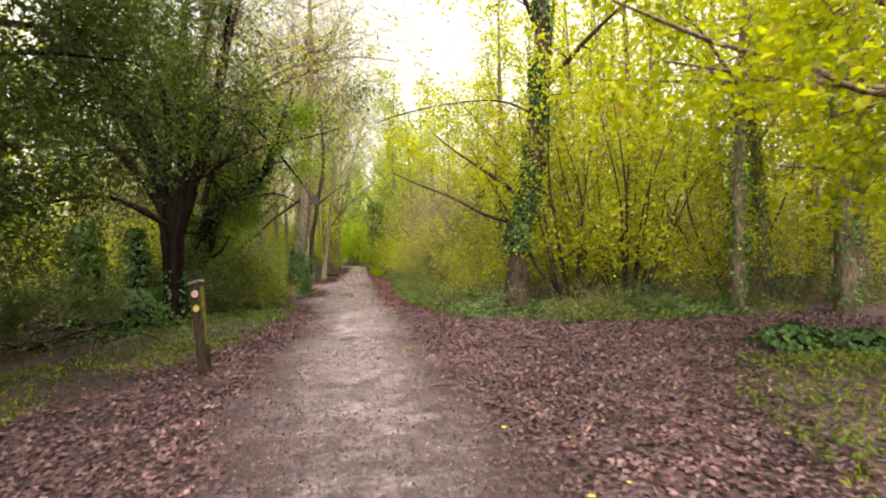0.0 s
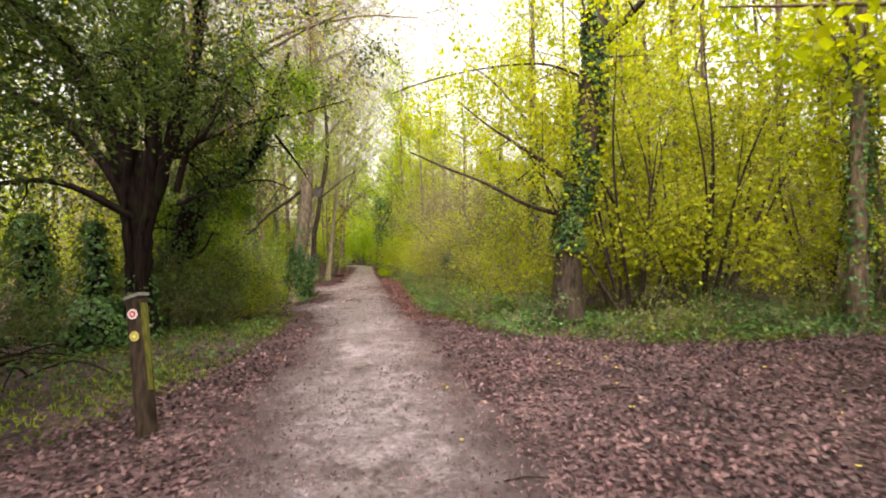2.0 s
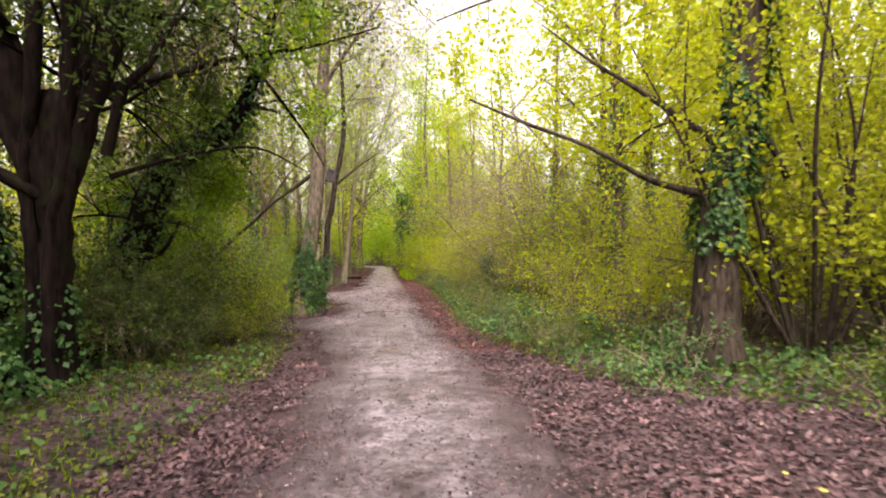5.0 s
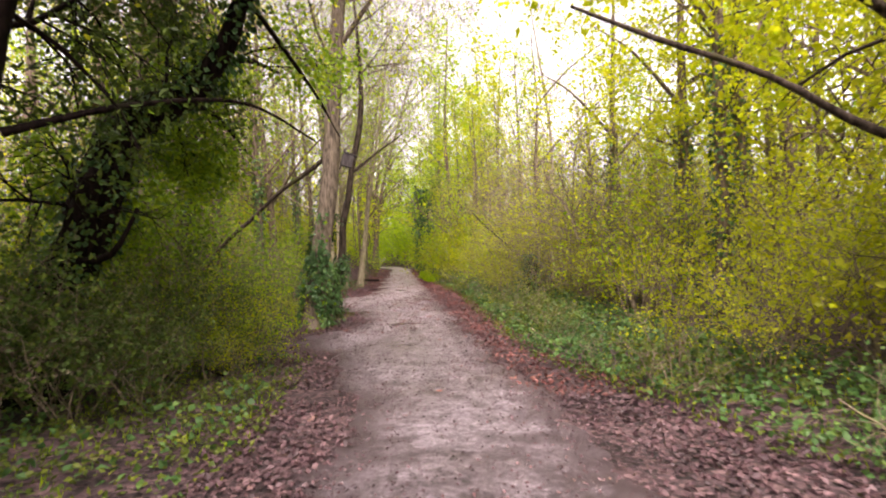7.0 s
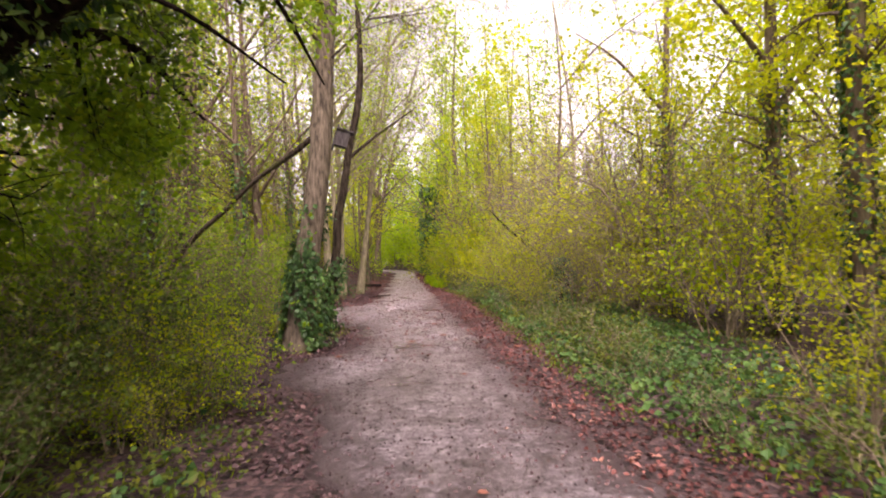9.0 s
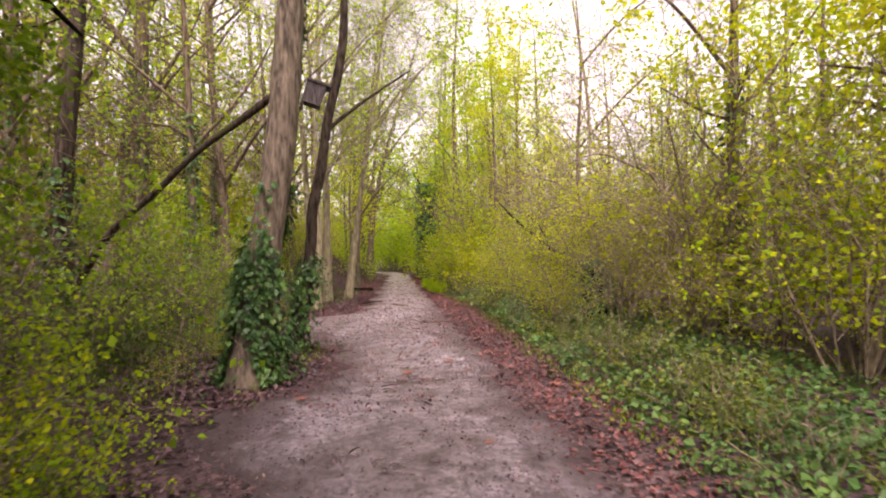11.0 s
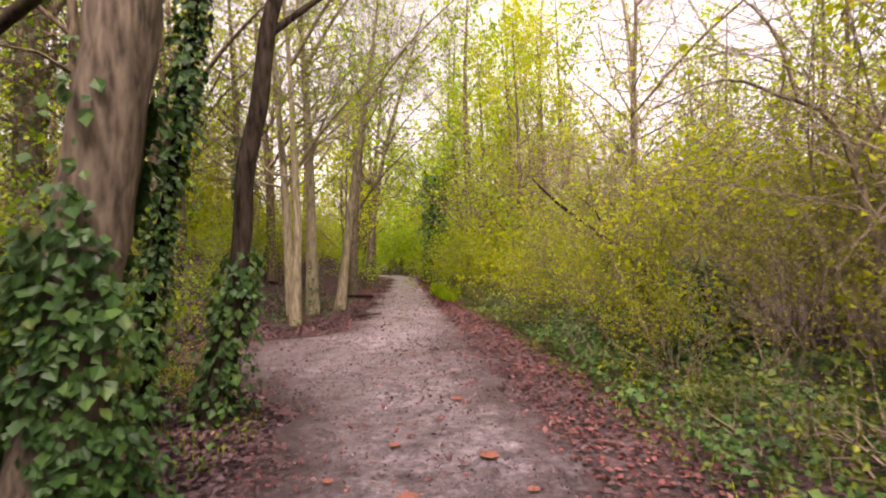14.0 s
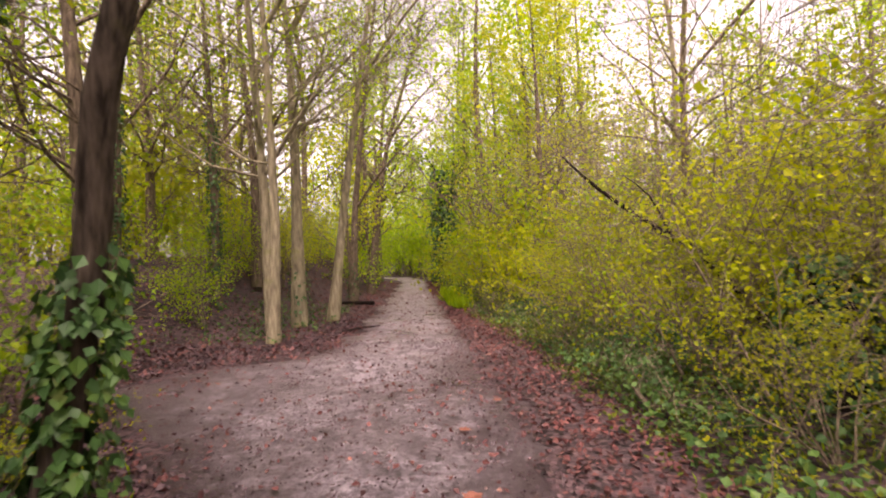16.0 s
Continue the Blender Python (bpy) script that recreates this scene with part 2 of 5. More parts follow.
class Geo:
    """Collects triangles and quads in world metres and turns them into one mesh."""

    def __init__(self):
        self.v, self.f3, self.f4, self.n = [], [], [], 0

    def add(self, verts, tris=None, quads=None):
        self.v.append(np.asarray(verts, float))
        if tris is not None:
            self.f3.append(np.asarray(tris, int) + self.n)
        if quads is not None:
            self.f4.append(np.asarray(quads, int) + self.n)
        self.n += len(verts)

    def tube(self, pts, radii, sides=6, rough=0.0):
        pts, radii = np.asarray(pts, float), np.asarray(radii, float)
        t = unit(np.gradient(pts, axis=0))
        ref = np.array([0.31, 0.93, 0.2]) if abs(t[0][2]) > 0.8 else np.array([0, 0, 1.0])
        a = unit(np.cross(t, ref))
        b = np.cross(t, a)
        ang = np.arange(sides) * 2 * math.pi / sides
        rr = radii[:, None] * (1 + rough * rng.normal(0, 1, (len(pts), sides)))
        ring = pts[:, None] + rr[..., None] * (a[:, None] * np.cos(ang)[None, :, None] + b[:, None] * np.sin(ang)[None, :, None])
        k, s = len(pts), sides
        i, j = np.meshgrid(np.arange(k - 1), np.arange(s), indexing="ij")
        q = np.stack([i * s + j, i * s + (j + 1) % s, (i + 1) * s + (j + 1) % s, (i + 1) * s + j], -1).reshape(-1, 4)
        verts = np.concatenate([ring.reshape(-1, 3), pts[-1:]])
        jj = np.arange(s)
        cap = np.stack([(k - 1) * s + jj, (k - 1) * s + (jj + 1) % s, np.full(s, k * s)], -1)
        self.add(verts, cap, q)

    def leaves(self, pos, size, up=0.3, width=0.38, spread=0.35, axis=None, normal=None):
        """Folded pointed leaves, each of two faces."""
        pos = np.asarray(pos, float)
        k = len(pos)
        if not k:
            return
        nrm = unit(rng.normal(0, 1, (k, 3)) + np.array([0, 0, up])) if normal is None else unit(normal)
        ax = rng.normal(0, 1, (k, 3)) if axis is None else axis + rng.normal(0, 0.45, (k, 3))
        ax = unit(ax - nrm * (ax * nrm).sum(1, keepdims=True))
        sd = np.cross(nrm, ax)
        s = (size * rng.uniform(1 - spread, 1 + spread, k))[:, None]
        fold = rng.uniform(0.02, 0.2, k)[:, None] * s
        v = np.stack([pos, pos + ax * s * 0.45 + sd * s * width + nrm * fold, pos + ax * s, pos + ax * s * 0.45 - sd * s * width + nrm * fold], 1)
        base = np.arange(k)[:, None] * 4
        tri = np.concatenate([base + np.array([[0, 2, 1]]), base + np.array([[0, 3, 2]])], 1).reshape(-1, 3)
        self.add(v.reshape(-1, 3), tri)

    def box(self, centre, size, turn=0.0, tilt=None):
        c = np.array([[x, y, z] for x in (-.5, .5) for y in (-.5, .5) for z in (-.5, .5)]) * np.array(size)
        m = np.array((Matrix.Rotation(turn, 3, "Z") if tilt is None else tilt))
        self.add(c @ m.T + np.array(centre), None, [(0, 1, 3, 2), (4, 6, 7, 5), (0, 4, 5, 1), (2, 3, 7, 6), (0, 2, 6, 4), (1, 5, 7, 3)])

    def mesh(self, name, mat, origin=(0, 0, 0), smooth=False):
        me = bpy.data.meshes.new(name)
        v = (np.concatenate(self.v) if self.v else np.zeros((0, 3))) - np.asarray(origin, float)
        f3 = np.concatenate(self.f3) if self.f3 else np.zeros((0, 3), int)
        f4 = np.concatenate(self.f4) if self.f4 else np.zeros((0, 4), int)
        me.vertices.add(len(v))
        me.vertices.foreach_set("co", v.astype(np.float32).ravel())
        loops = np.concatenate([f3.ravel(), f4.ravel()]).astype(np.int32)
        me.loops.add(len(loops))
        me.loops.foreach_set("vertex_index", loops)
        starts = np.concatenate([np.arange(len(f3)) * 3, len(f3) * 3 + np.arange(len(f4)) * 4]).astype(np.int32)
        me.polygons.add(len(starts))
        me.polygons.foreach_set("loop_start", starts)
        me.polygons.foreach_set("use_smooth", np.full(len(starts), smooth))
        me.update(calc_edges=True)
        me.validate()
        me.materials.append(mat)
        return me


def thing(name, base, label, category, group=""):
    ob = new(name)
    ob.location = base
    ORIGIN[ob.name] = np.array(base, float)
    ob.empty_display_size = 0.2
    return tagged(ob, label, category, group)


def part(name, geo, mat, parent, label="", smooth=False):
    o = ORIGIN[parent.name]
    ob = new(name, geo.mesh(name, mat, o, smooth))
    ob.parent = parent
    ORIGIN[ob.name] = o
    return tagged(ob, label)


def single(name, geo, mat, base, label, category="", group="", kind="", smooth=False):
    ob = new(name, geo.mesh(name, mat, base, smooth))
    ob.location = base
    return tagged(ob, label, category, group, kind)


def curve(pts, step=0.25):
    """A smooth line through (x, y, z, r) points."""
    p = np.asarray(pts, float)
    ext = np.vstack([2 * p[0] - p[1], p, 2 * p[-1] - p[-2]])
    out = []
    for i in range(1, len(ext) - 2):
        k = max(2, int(np.linalg.norm(ext[i + 1, :3] - ext[i, :3]) / step))
        for t in np.arange(k) / k:
            a, b, c, d = ext[i - 1:i + 3]
            out.append(0.5 * (2 * b + (c - a) * t + (2 * a - 5 * b + 4 * c - d) * t ** 2 + (3 * b - a - 3 * c + d) * t ** 3))
    out.append(p[-1])
    out = np.array(out)
    out[:, 3] = np.maximum(out[:, 3], 0.003)
    return out[:, :3], out[:, 3]


def sprout(geo, tips, p, d, length, r, level, plan):
    """A branch with its side branches; the finest ones are kept in tips as places for leaves."""
    n = plan["bends"] if level == 0 else 3 if level == 1 else 2
    pts, dirs = [np.array(p, float)], []
    d = unit(np.array(d, float))
    for _ in range(n):
        d = unit(d + rng.normal(0, plan["wobble"], 3) + np.array([0, 0, plan["rise"][level]]))
        dirs.append(d)
        pts.append(pts[-1] + d * length / n)
    radii = np.linspace(r, max(r * 0.35, 0.002), n + 1)
    geo.tube(pts, radii, 3 if n == 3 and level == 0 or r < 0.012 else 4 if r < 0.03 else (7, 4, 3, 3, 3)[level])
    pts = np.array(pts)
    if level >= plan["leaf_from"]:
        tips.append(pts[1:])
    if level < plan["levels"]:
        for _ in range(plan["kids"][level]):
            f = rng.uniform(plan["first"], 1.0) * n
            i = min(int(f), n - 1)
            q = pts[i] + (pts[i + 1] - pts[i]) * (f - i)
            side = unit(np.cross(dirs[i], rng.normal(0, 1, 3)))
            sprout(geo, tips, q, dirs[i] * plan["along"] + side, length * rng.uniform(0.42, 0.7), max(radii[i] * 0.55, 0.003), level + 1, plan)


def leaf_points(tips, per, scatter):
    p = np.concatenate(tips)
    p = np.repeat(p, math.ceil(per), axis=0)
    p = p[rng.random(len(p)) < per / math.ceil(per)]
    return p + rng.normal(0, scatter, p.shape)


def ivy_on(geo, pts, radii, low, high, per_metre, size=0.075, fluff=0.05, patch=-2.0):
    """Ivy leaves that cling round a stem between two heights and hang outwards."""
    pts, radii = np.asarray(pts), np.asarray(radii)
    ok = (pts[:, 2] >= low) & (pts[:, 2] <= high)
    if ok.sum() < 2:
        return
    a, ra = pts[ok], radii[ok]
    k = int(per_metre * np.linalg.norm(np.diff(a, axis=0), axis=1).sum())
    f = rng.uniform(0, len(a) - 1.001, k)
    i = f.astype(int)
    w = (f - i)[:, None]
    c = a[i] * (1 - w) + a[i + 1] * w
    ang = rng.uniform(0, 2 * math.pi, k)
    hold = np.sin(2 * ang + 2.1 * c[:, 2] + 0.6) + np.sin(3.3 * c[:, 2] + ang) + 1.5 * (high - c[:, 2]) / (high - low) > patch * rng.uniform(0.4, 1.6, k)
    c, ang, i, k = c[hold], ang[hold], i[hold], int(hold.sum())
    lump = 0.5 + 0.5 * np.sin(3 * ang + 2.3 * c[:, 2]) * np.sin(1.7 * c[:, 2] + 1)
    out = np.stack([np.cos(ang), np.sin(ang), np.zeros(k)], 1)
    p = c + out * (ra[i] + fluff * lump * rng.uniform(0.1, 1.6, k) + 0.01)[:, None]
    geo.leaves(p, size, width=0.42, axis=np.tile([0, 0, -1.0], (k, 1)) + out * 0.4, normal=out + np.array([0, 0, 0.5]) + rng.normal(0, 0.35, (k, 3)))


# ---------- lie of the land ----------
def lerp(y, table):
    return np.interp(y, [a for a, _ in table], [b for _, b in table])


LEFT_VERGE = [(-6, -4.6), (5, -4.05), (7.5, -3.65), (11, -3.6), (13, -3.9), (15.3, -4.3), (18, -5.0), (19.3, -4.65), (20.6, -5.2), (22, -6.6), (24.8, -6.6), (28, -6.2), (32, -6.8), (46, -8.6), (50, -9.4), (54, -11.3), (58, -14.6), (70, -31)]
RIGHT_VERGE = [(-6, 2.2), (3.1, 2.35), (5, 2.8), (6.4, 3.6), (9.4, 3.3), (10.3, 1.5), (11.5, 0.2), (13.4, -0.6), (15, -1.2), (17, -1.5), (21, -2.0), (25, -2.5), (29, -3.4), (32, -4.2), (46, -6.2), (50, -6.9), (54, -8.1), (58, -10.5), (70, -25)]
PATH_LEFT = [(-6, -1.6), (3.5, -1.8), (6.2, -2.4), (9.3, -2.75), (12.5, -3.15), (14.8, -3.75), (15.6, -4.3), (16.3, -5.0), (17.0, -4.9), (17.5, -4.6), (18.2, -4.35), (20.2, -4.6), (20.8, -5.2), (22, -6.5), (23, -7.3), (24, -7.2), (24.8, -6.1), (25.6, -5.5), (30, -6.0), (46, -8.1), (50, -8.9), (54, -10.8), (58, -14), (70, -30)]
PATH_RIGHT = [(-6, 0.8), (3.4, 0.6), (5.3, 0.3), (7.8, -0.25), (12, -0.95), (15, -1.6), (18, -2.15), (22, -2.75), (26, -3.4), (30, -4.1), (46, -6.6), (50, -7.3), (54, -8.6), (58, -11), (70, -26)]

TRODDEN_LEFT = [(-6, -9), (14.2, -9), (14.8, -3.75), (18.2, -4.3), (20.2, -4.5), (25.6, -5.3), (26.5, -30), (70, -40)]


def smooth_step(v):
    v = np.clip(v, 0, 1)
    return v * v * (3 - 2 * v)


def off_path(x, y):
    """How far a place lies outside the trodden and leaf-covered way; the two side paths count as way."""
    d = np.maximum(lerp(y, LEFT_VERGE) - x, x - lerp(y, RIGHT_VERGE))
    right_fork = np.where(x > 0, np.abs(y - (8.0 + 0.1 * np.maximum(x - 3, 0))) - 1.6, 9)
    left_near = np.where(x < -3.5, np.abs(y - (16.4 - 0.25 * (x + 5))) - 0.9, 9)
    left_far = np.where(x < -4, np.abs(y - (23.6 - 0.2 * (x + 6))) - 1.9, 9)
    return np.minimum(np.minimum(d, right_fork), np.minimum(left_near, left_far))


def height(x, y):
    x, y = np.asarray(x, float), np.asarray(y, float)
    d = off_path(x, y)
    bumps = 0.035 * np.sin(1.7 * x + 0.6 * y) * np.sin(1.3 * y - 0.5 * x) + 0.02 * np.sin(4.1 * x + 1) * np.sin(3.7 * y)
    h = smooth_step(d / 1.5) * (0.10 + bumps) + 0.006 * np.sin(2.2 * x + 1.1 * y) * np.sin(1.9 * y)
    bank = smooth_step((-x - 7.6) / 3.2) * smooth_step((y - 25.5) / 3.5) * smooth_step((48 - y) / 8)
    bank = bank + 0.6 * smooth_step((-x - 7.2) / 2.5) * smooth_step((y - 17.8) / 1.5) * smooth_step((22.5 - y) / 1.5)
    return h + 1.5 * bank


def spaced(lo, hi, step, far):
    core = list(np.arange(lo, hi, step))
    up, dn, s = [hi], [lo], step
    while up[-1] < far:
        s *= 1.32
        up.append(up[-1] + s)
    s = step
    while dn[-1] > -far:
        s *= 1.32
        dn.append(dn[-1] - s)
    return np.array(dn[:0:-1] + core + up)


# ---------- ground and path ----------
gx, gy = spaced(-9, 7, 0.16, 900), spaced(-2, 34, 0.18, 900)
X, Y = np.meshgrid(gx, gy, indexing="ij")
Z = height(X, Y) + rng.normal(0, 0.006, X.shape) * (np.abs(X) < 10)
g = Geo()
ni, nj = X.shape
I, J = np.meshgrid(np.arange(ni - 1), np.arange(nj - 1), indexing="ij")
g.add(np.stack([X, Y, Z], -1).reshape(-1, 3), None, np.stack([I * nj + J, (I + 1) * nj + J, (I + 1) * nj + J + 1, I * nj + J + 1], -1).reshape(-1, 4))
single("ground", g, SOIL, (0, 0, 0), "dark woodland soil strewn with brown leaf litter", "ground", "", "structure", True)

py = np.concatenate([np.arange(-6, 34, 0.14), np.arange(34, 70, 0.5)])
ps = np.linspace(0, 1, 26)
S, PY = np.meshgrid(ps, py, indexing="ij")
ragged = 0.13 * np.sin(2.1 * PY) + 0.08 * np.sin(5.3 * PY + 1) + 0.05 * np.sin(11 * PY)
PX = (lerp(PY, PATH_LEFT) + ragged) * (1 - S) + (lerp(PY, PATH_RIGHT) + ragged[:, ::-1] * 0.8) * S
crown = np.minimum(S, 1 - S)
PZ = height(PX, PY) + np.where(crown < 0.01, -0.02, 0.008 + 0.016 * smooth_step(crown * 4)) + rng.normal(0, 0.0025, PX.shape)
g = Geo()
ni, nj = PX.shape
I, J = np.meshgrid(np.arange(ni - 1), np.arange(nj - 1), indexing="ij")
g.add(np.stack([PX, PY, PZ], -1).reshape(-1, 3), None, np.stack([I * nj + J, (I + 1) * nj + J, (I + 1) * nj + J + 1, I * nj + J + 1], -1).reshape(-1, 4))
path = single("path", g, GRAVEL, (0, 0, 0), "damp grey-mauve trodden gravel footpath through the wood", "footpath", "", "structure", True)
mask = path.data.attributes.new("worn", "FLOAT", "POINT")
mask.data.foreach_set("value", (np.clip(crown * np.where(PY < 12, 2.3, 3.2), 0, 1) * (0.62 + 0.38 * smooth_step((PY - 1.0) / 6)) * (1 - smooth_step((lerp(PY, TRODDEN_LEFT) - PX) / 0.7) * np.where(PY < 19, 0.85, 0.5))).astype(np.float32).ravel())


# ---------- trees and shrubs ----------
def shrub_geo(spread, tall, stems, leaf_size, per, plan_up=0.12, kids=(6, 3, 0), scatter=0.07):
    woods_, green, tips = [], Geo(), []
    plan = dict(bends=5, wobble=0.18, rise=(plan_up, 0.02, -0.03, -0.05), levels=2, kids=kids, first=0.25, along=0.7, leaf_from=1)
    for k in range(stems):
        a = rng.uniform(0, 2 * math.pi)
        lean = rng.uniform(0.15, 1.0) * spread
        w = Geo()
        sprout(w, tips, (0.12 * math.cos(a), 0.12 * math.sin(a), -0.05), (lean * math.cos(a), lean * math.sin(a), 1.0), tall * rng.uniform(0.55, 1.15), rng.uniform(0.010, 0.022), 0, plan)
        woods_.append(w)
    pts = leaf_points(tips, per, scatter)
    pts = pts[pts[:, 2] > 0.02]
    green.leaves(pts, leaf_size, up=0.5)
    return woods_, green


def make_shrub(name, label, geos, leaf_mat, wood_mat, group, joined=False):
    ob = thing(name, (0, 0, 0), label, "shrub", group)
    if joined:
        tangle = Geo()
        for w in geos[0]:
            tangle.v += w.v
            tangle.f3 += [f + tangle.n for f in w.f3]
            tangle.f4 += [f + tangle.n for f in w.f4]
            tangle.n += w.n
        tagged(part("cane_tangle", tangle, wood_mat, ob), kind="stuff")
    for w in () if joined else geos[0]:
        part("stem", w, wood_mat, ob)
    part("foliage", geos[1], leaf_mat, ob)
    return ob


def put(proto, x, y, scale=1.0, turn=None, used=[], wide=1.0):
    """The first use moves the thing itself; later ones copy it."""
    m = Matrix.Translation((x, y, float(height(x, y)) - 0.02)) @ Matrix.Rotation(rng.uniform(0, 6.28) if turn is None else turn, 4, "Z") @ Matrix.Diagonal((scale * wide, scale * wide, scale, 1))
    if proto not in used:
        used.append(proto)
        proto.matrix_basis = m
        return proto
    first = proto.scale.copy()
    proto.scale = (1, 1, 1)
    c = copy_thing(proto, m)
    proto.scale = first
    return c


hedge = [make_shrub("hedge_shrub", "olive-green leafy shrub in the hedge beside the path", shrub_geo(0.6, 2.0, 9, 0.054, q), OLIVE, TWIG, "hedge along the path") for q in (4.9, 3.6, 4.3)]
lime = [make_shrub("yellow_shrub", "yellow-green autumn shrub with thin arching stems", shrub_geo(0.55, 2.2, 9, 0.062, q), YELLOW_GREEN, TWIG, "yellow shrubs in the undergrowth") for q in (4.2, 3.0, 3.6)]
fresh = [make_shrub("green_shrub", "fresh green leafy shrub at the edge of the wood", shrub_geo(0.6, 2.0, 9, 0.062, q), FRESH, TWIG, "green shrubs at the wood's edge") for q in (3.8, 2.9)]
bare_shrub = [make_shrub("bare_shrub", "half-bare brown shrub of fine twigs with few leaves", shrub_geo(0.5, 2.6, 10, 0.05, 0.5, 0.14, (8, 6, 0)), OLIVE, TWIG, "half-bare shrubs in the hedge") for _ in range(2)]
dark = [make_shrub("dark_shrub", "dark evergreen shrub under the yews, some in place of deep shade", shrub_geo(0.7, 1.9, 10, 0.075, 4.5), YEW, TWIG, "dark shrubs under the yews") for _ in range(1)]
under = [make_shrub("understorey_shrub", "mid-green leafy shrub in the shade of the wood", shrub_geo(0.6, 2.0, 9, 0.068, q), GREEN_BOUGH, TWIG, "understorey shrubs in the shade") for q in (3.0, 2.2)]
deep = [make_shrub("wood_shrub", "leafy shrub far back in the wood", shrub_geo(0.6, 2.1, 7, 0.10, 7, 0.12, (6, 0, 0), 0.2), m_, TWIG, "shrubs deep in the wood", True) for m_ in (FRESH, YELLOW_GREEN, OLIVE)]
low = [make_shrub("bramble", "low green bramble sprawling at the hedge's foot", shrub_geo(1.6, 0.7, 8, 0.052, 2.6, -0.05, (4, 3, 0)), m_, TWIG, "brambles along the verge", True) for m_ in (VERGE, TRAILING)]

# hedge to one side of the path, from the ivy-clad tree onwards
for y in np.arange(13.4, 47, 0.95):
    e = float(lerp(y, RIGHT_VERGE))
    if rng.random() < 0.85:
        put(low[rng.integers(0, 2)], e + 0.55 + rng.uniform(-0.1, 0.3), y + rng.uniform(-0.4, 0.4), rng.uniform(0.55, 1.0))
    for row, off in enumerate((1.25, 2.3, 3.7)):
        if y > 30 and row == 2:
            continue
        if y > 16.5:
            pick = [hedge[0], hedge[1], hedge[2], fresh[0], lime[1], lime[0], hedge[0], lime[2], fresh[1], bare_shrub[0]][rng.integers(0, 10)]
        else:
            pick = [lime[1], hedge[0], hedge[1], hedge[2], lime[2]][rng.integers(0, 5)]
        if y < 20:
            off += 0.5
            if rng.random() < (0.55, 0.45, 0.2)[row]:
                continue
        size = (0.66, 0.95, 1.15)[row] * rng.uniform(0.75, 1.25) * (0.75 if y < 17 else 1.0)
        if y > 28:
            size *= 1.2
            pick = [deep[0], deep[0], deep[1], deep[2]][rng.integers(0, 4)]
        put(pick, e + off + rng.uniform(-0.35, 0.35), y + rng.uniform(-0.4, 0.4), size)
# undergrowth behind the right-hand fork
for x, y, s in [(3.0, 13.6, 0.9), (4.4, 12.6, 0.9), (5.4, 11.9, 0.8), (6.6, 11.4, 0.9), (7.6, 12.2, 1.1), (4.9, 14.6, 1.2), (7.0, 14.0, 1.2), (9.2, 12.2, 1.1), (9.0, 15, 1.3), (11.2, 13.0, 1.2), (6.0, 16.8, 1.3), (8.2, 17.5, 1.3), (3.6, 17.0, 1.1), (11.5, 16.5, 1.4), (13.5, 14, 1.3), (2.2, 13.4, 0.8), (0.9, 13.2, 0.5), (0.2, 13.7, 0.55), (5.0, 13.4, 0.9), (8.4, 13.2, 0.9), (10.2, 11.0, 0.9), (12.4, 11.6, 1.1), (6.2, 13.0, 0.7), (3.4, 14.8, 1.0), (2.6, 15.8, 1.0), (14.5, 11.0, 1.2), (10.4, 14.6, 1.2), (7.6, 15.6, 1.2), (12.8, 9.6, 1.0)]:
    put([lime[0], lime[1], lime[2], hedge[1]][rng.integers(0, 4)], x, y, s)
for x in np.arange(1.0, 12.5, 0.75):
    if 1.2 < x < 2.2:
        continue
    put(low[rng.integers(0, 2)], x, (11.0 if x < 2 else 10.4) + 0.1 * max(x - 3, 0) + rng.uniform(-0.2, 0.5), rng.uniform(0.6, 1.0))
    if rng.random() < 0.6:
        put(low[1], x + 0.3, 11.6 + 0.1 * max(x - 3, 0) + rng.uniform(0, 0.8), rng.uniform(0.8, 1.4))
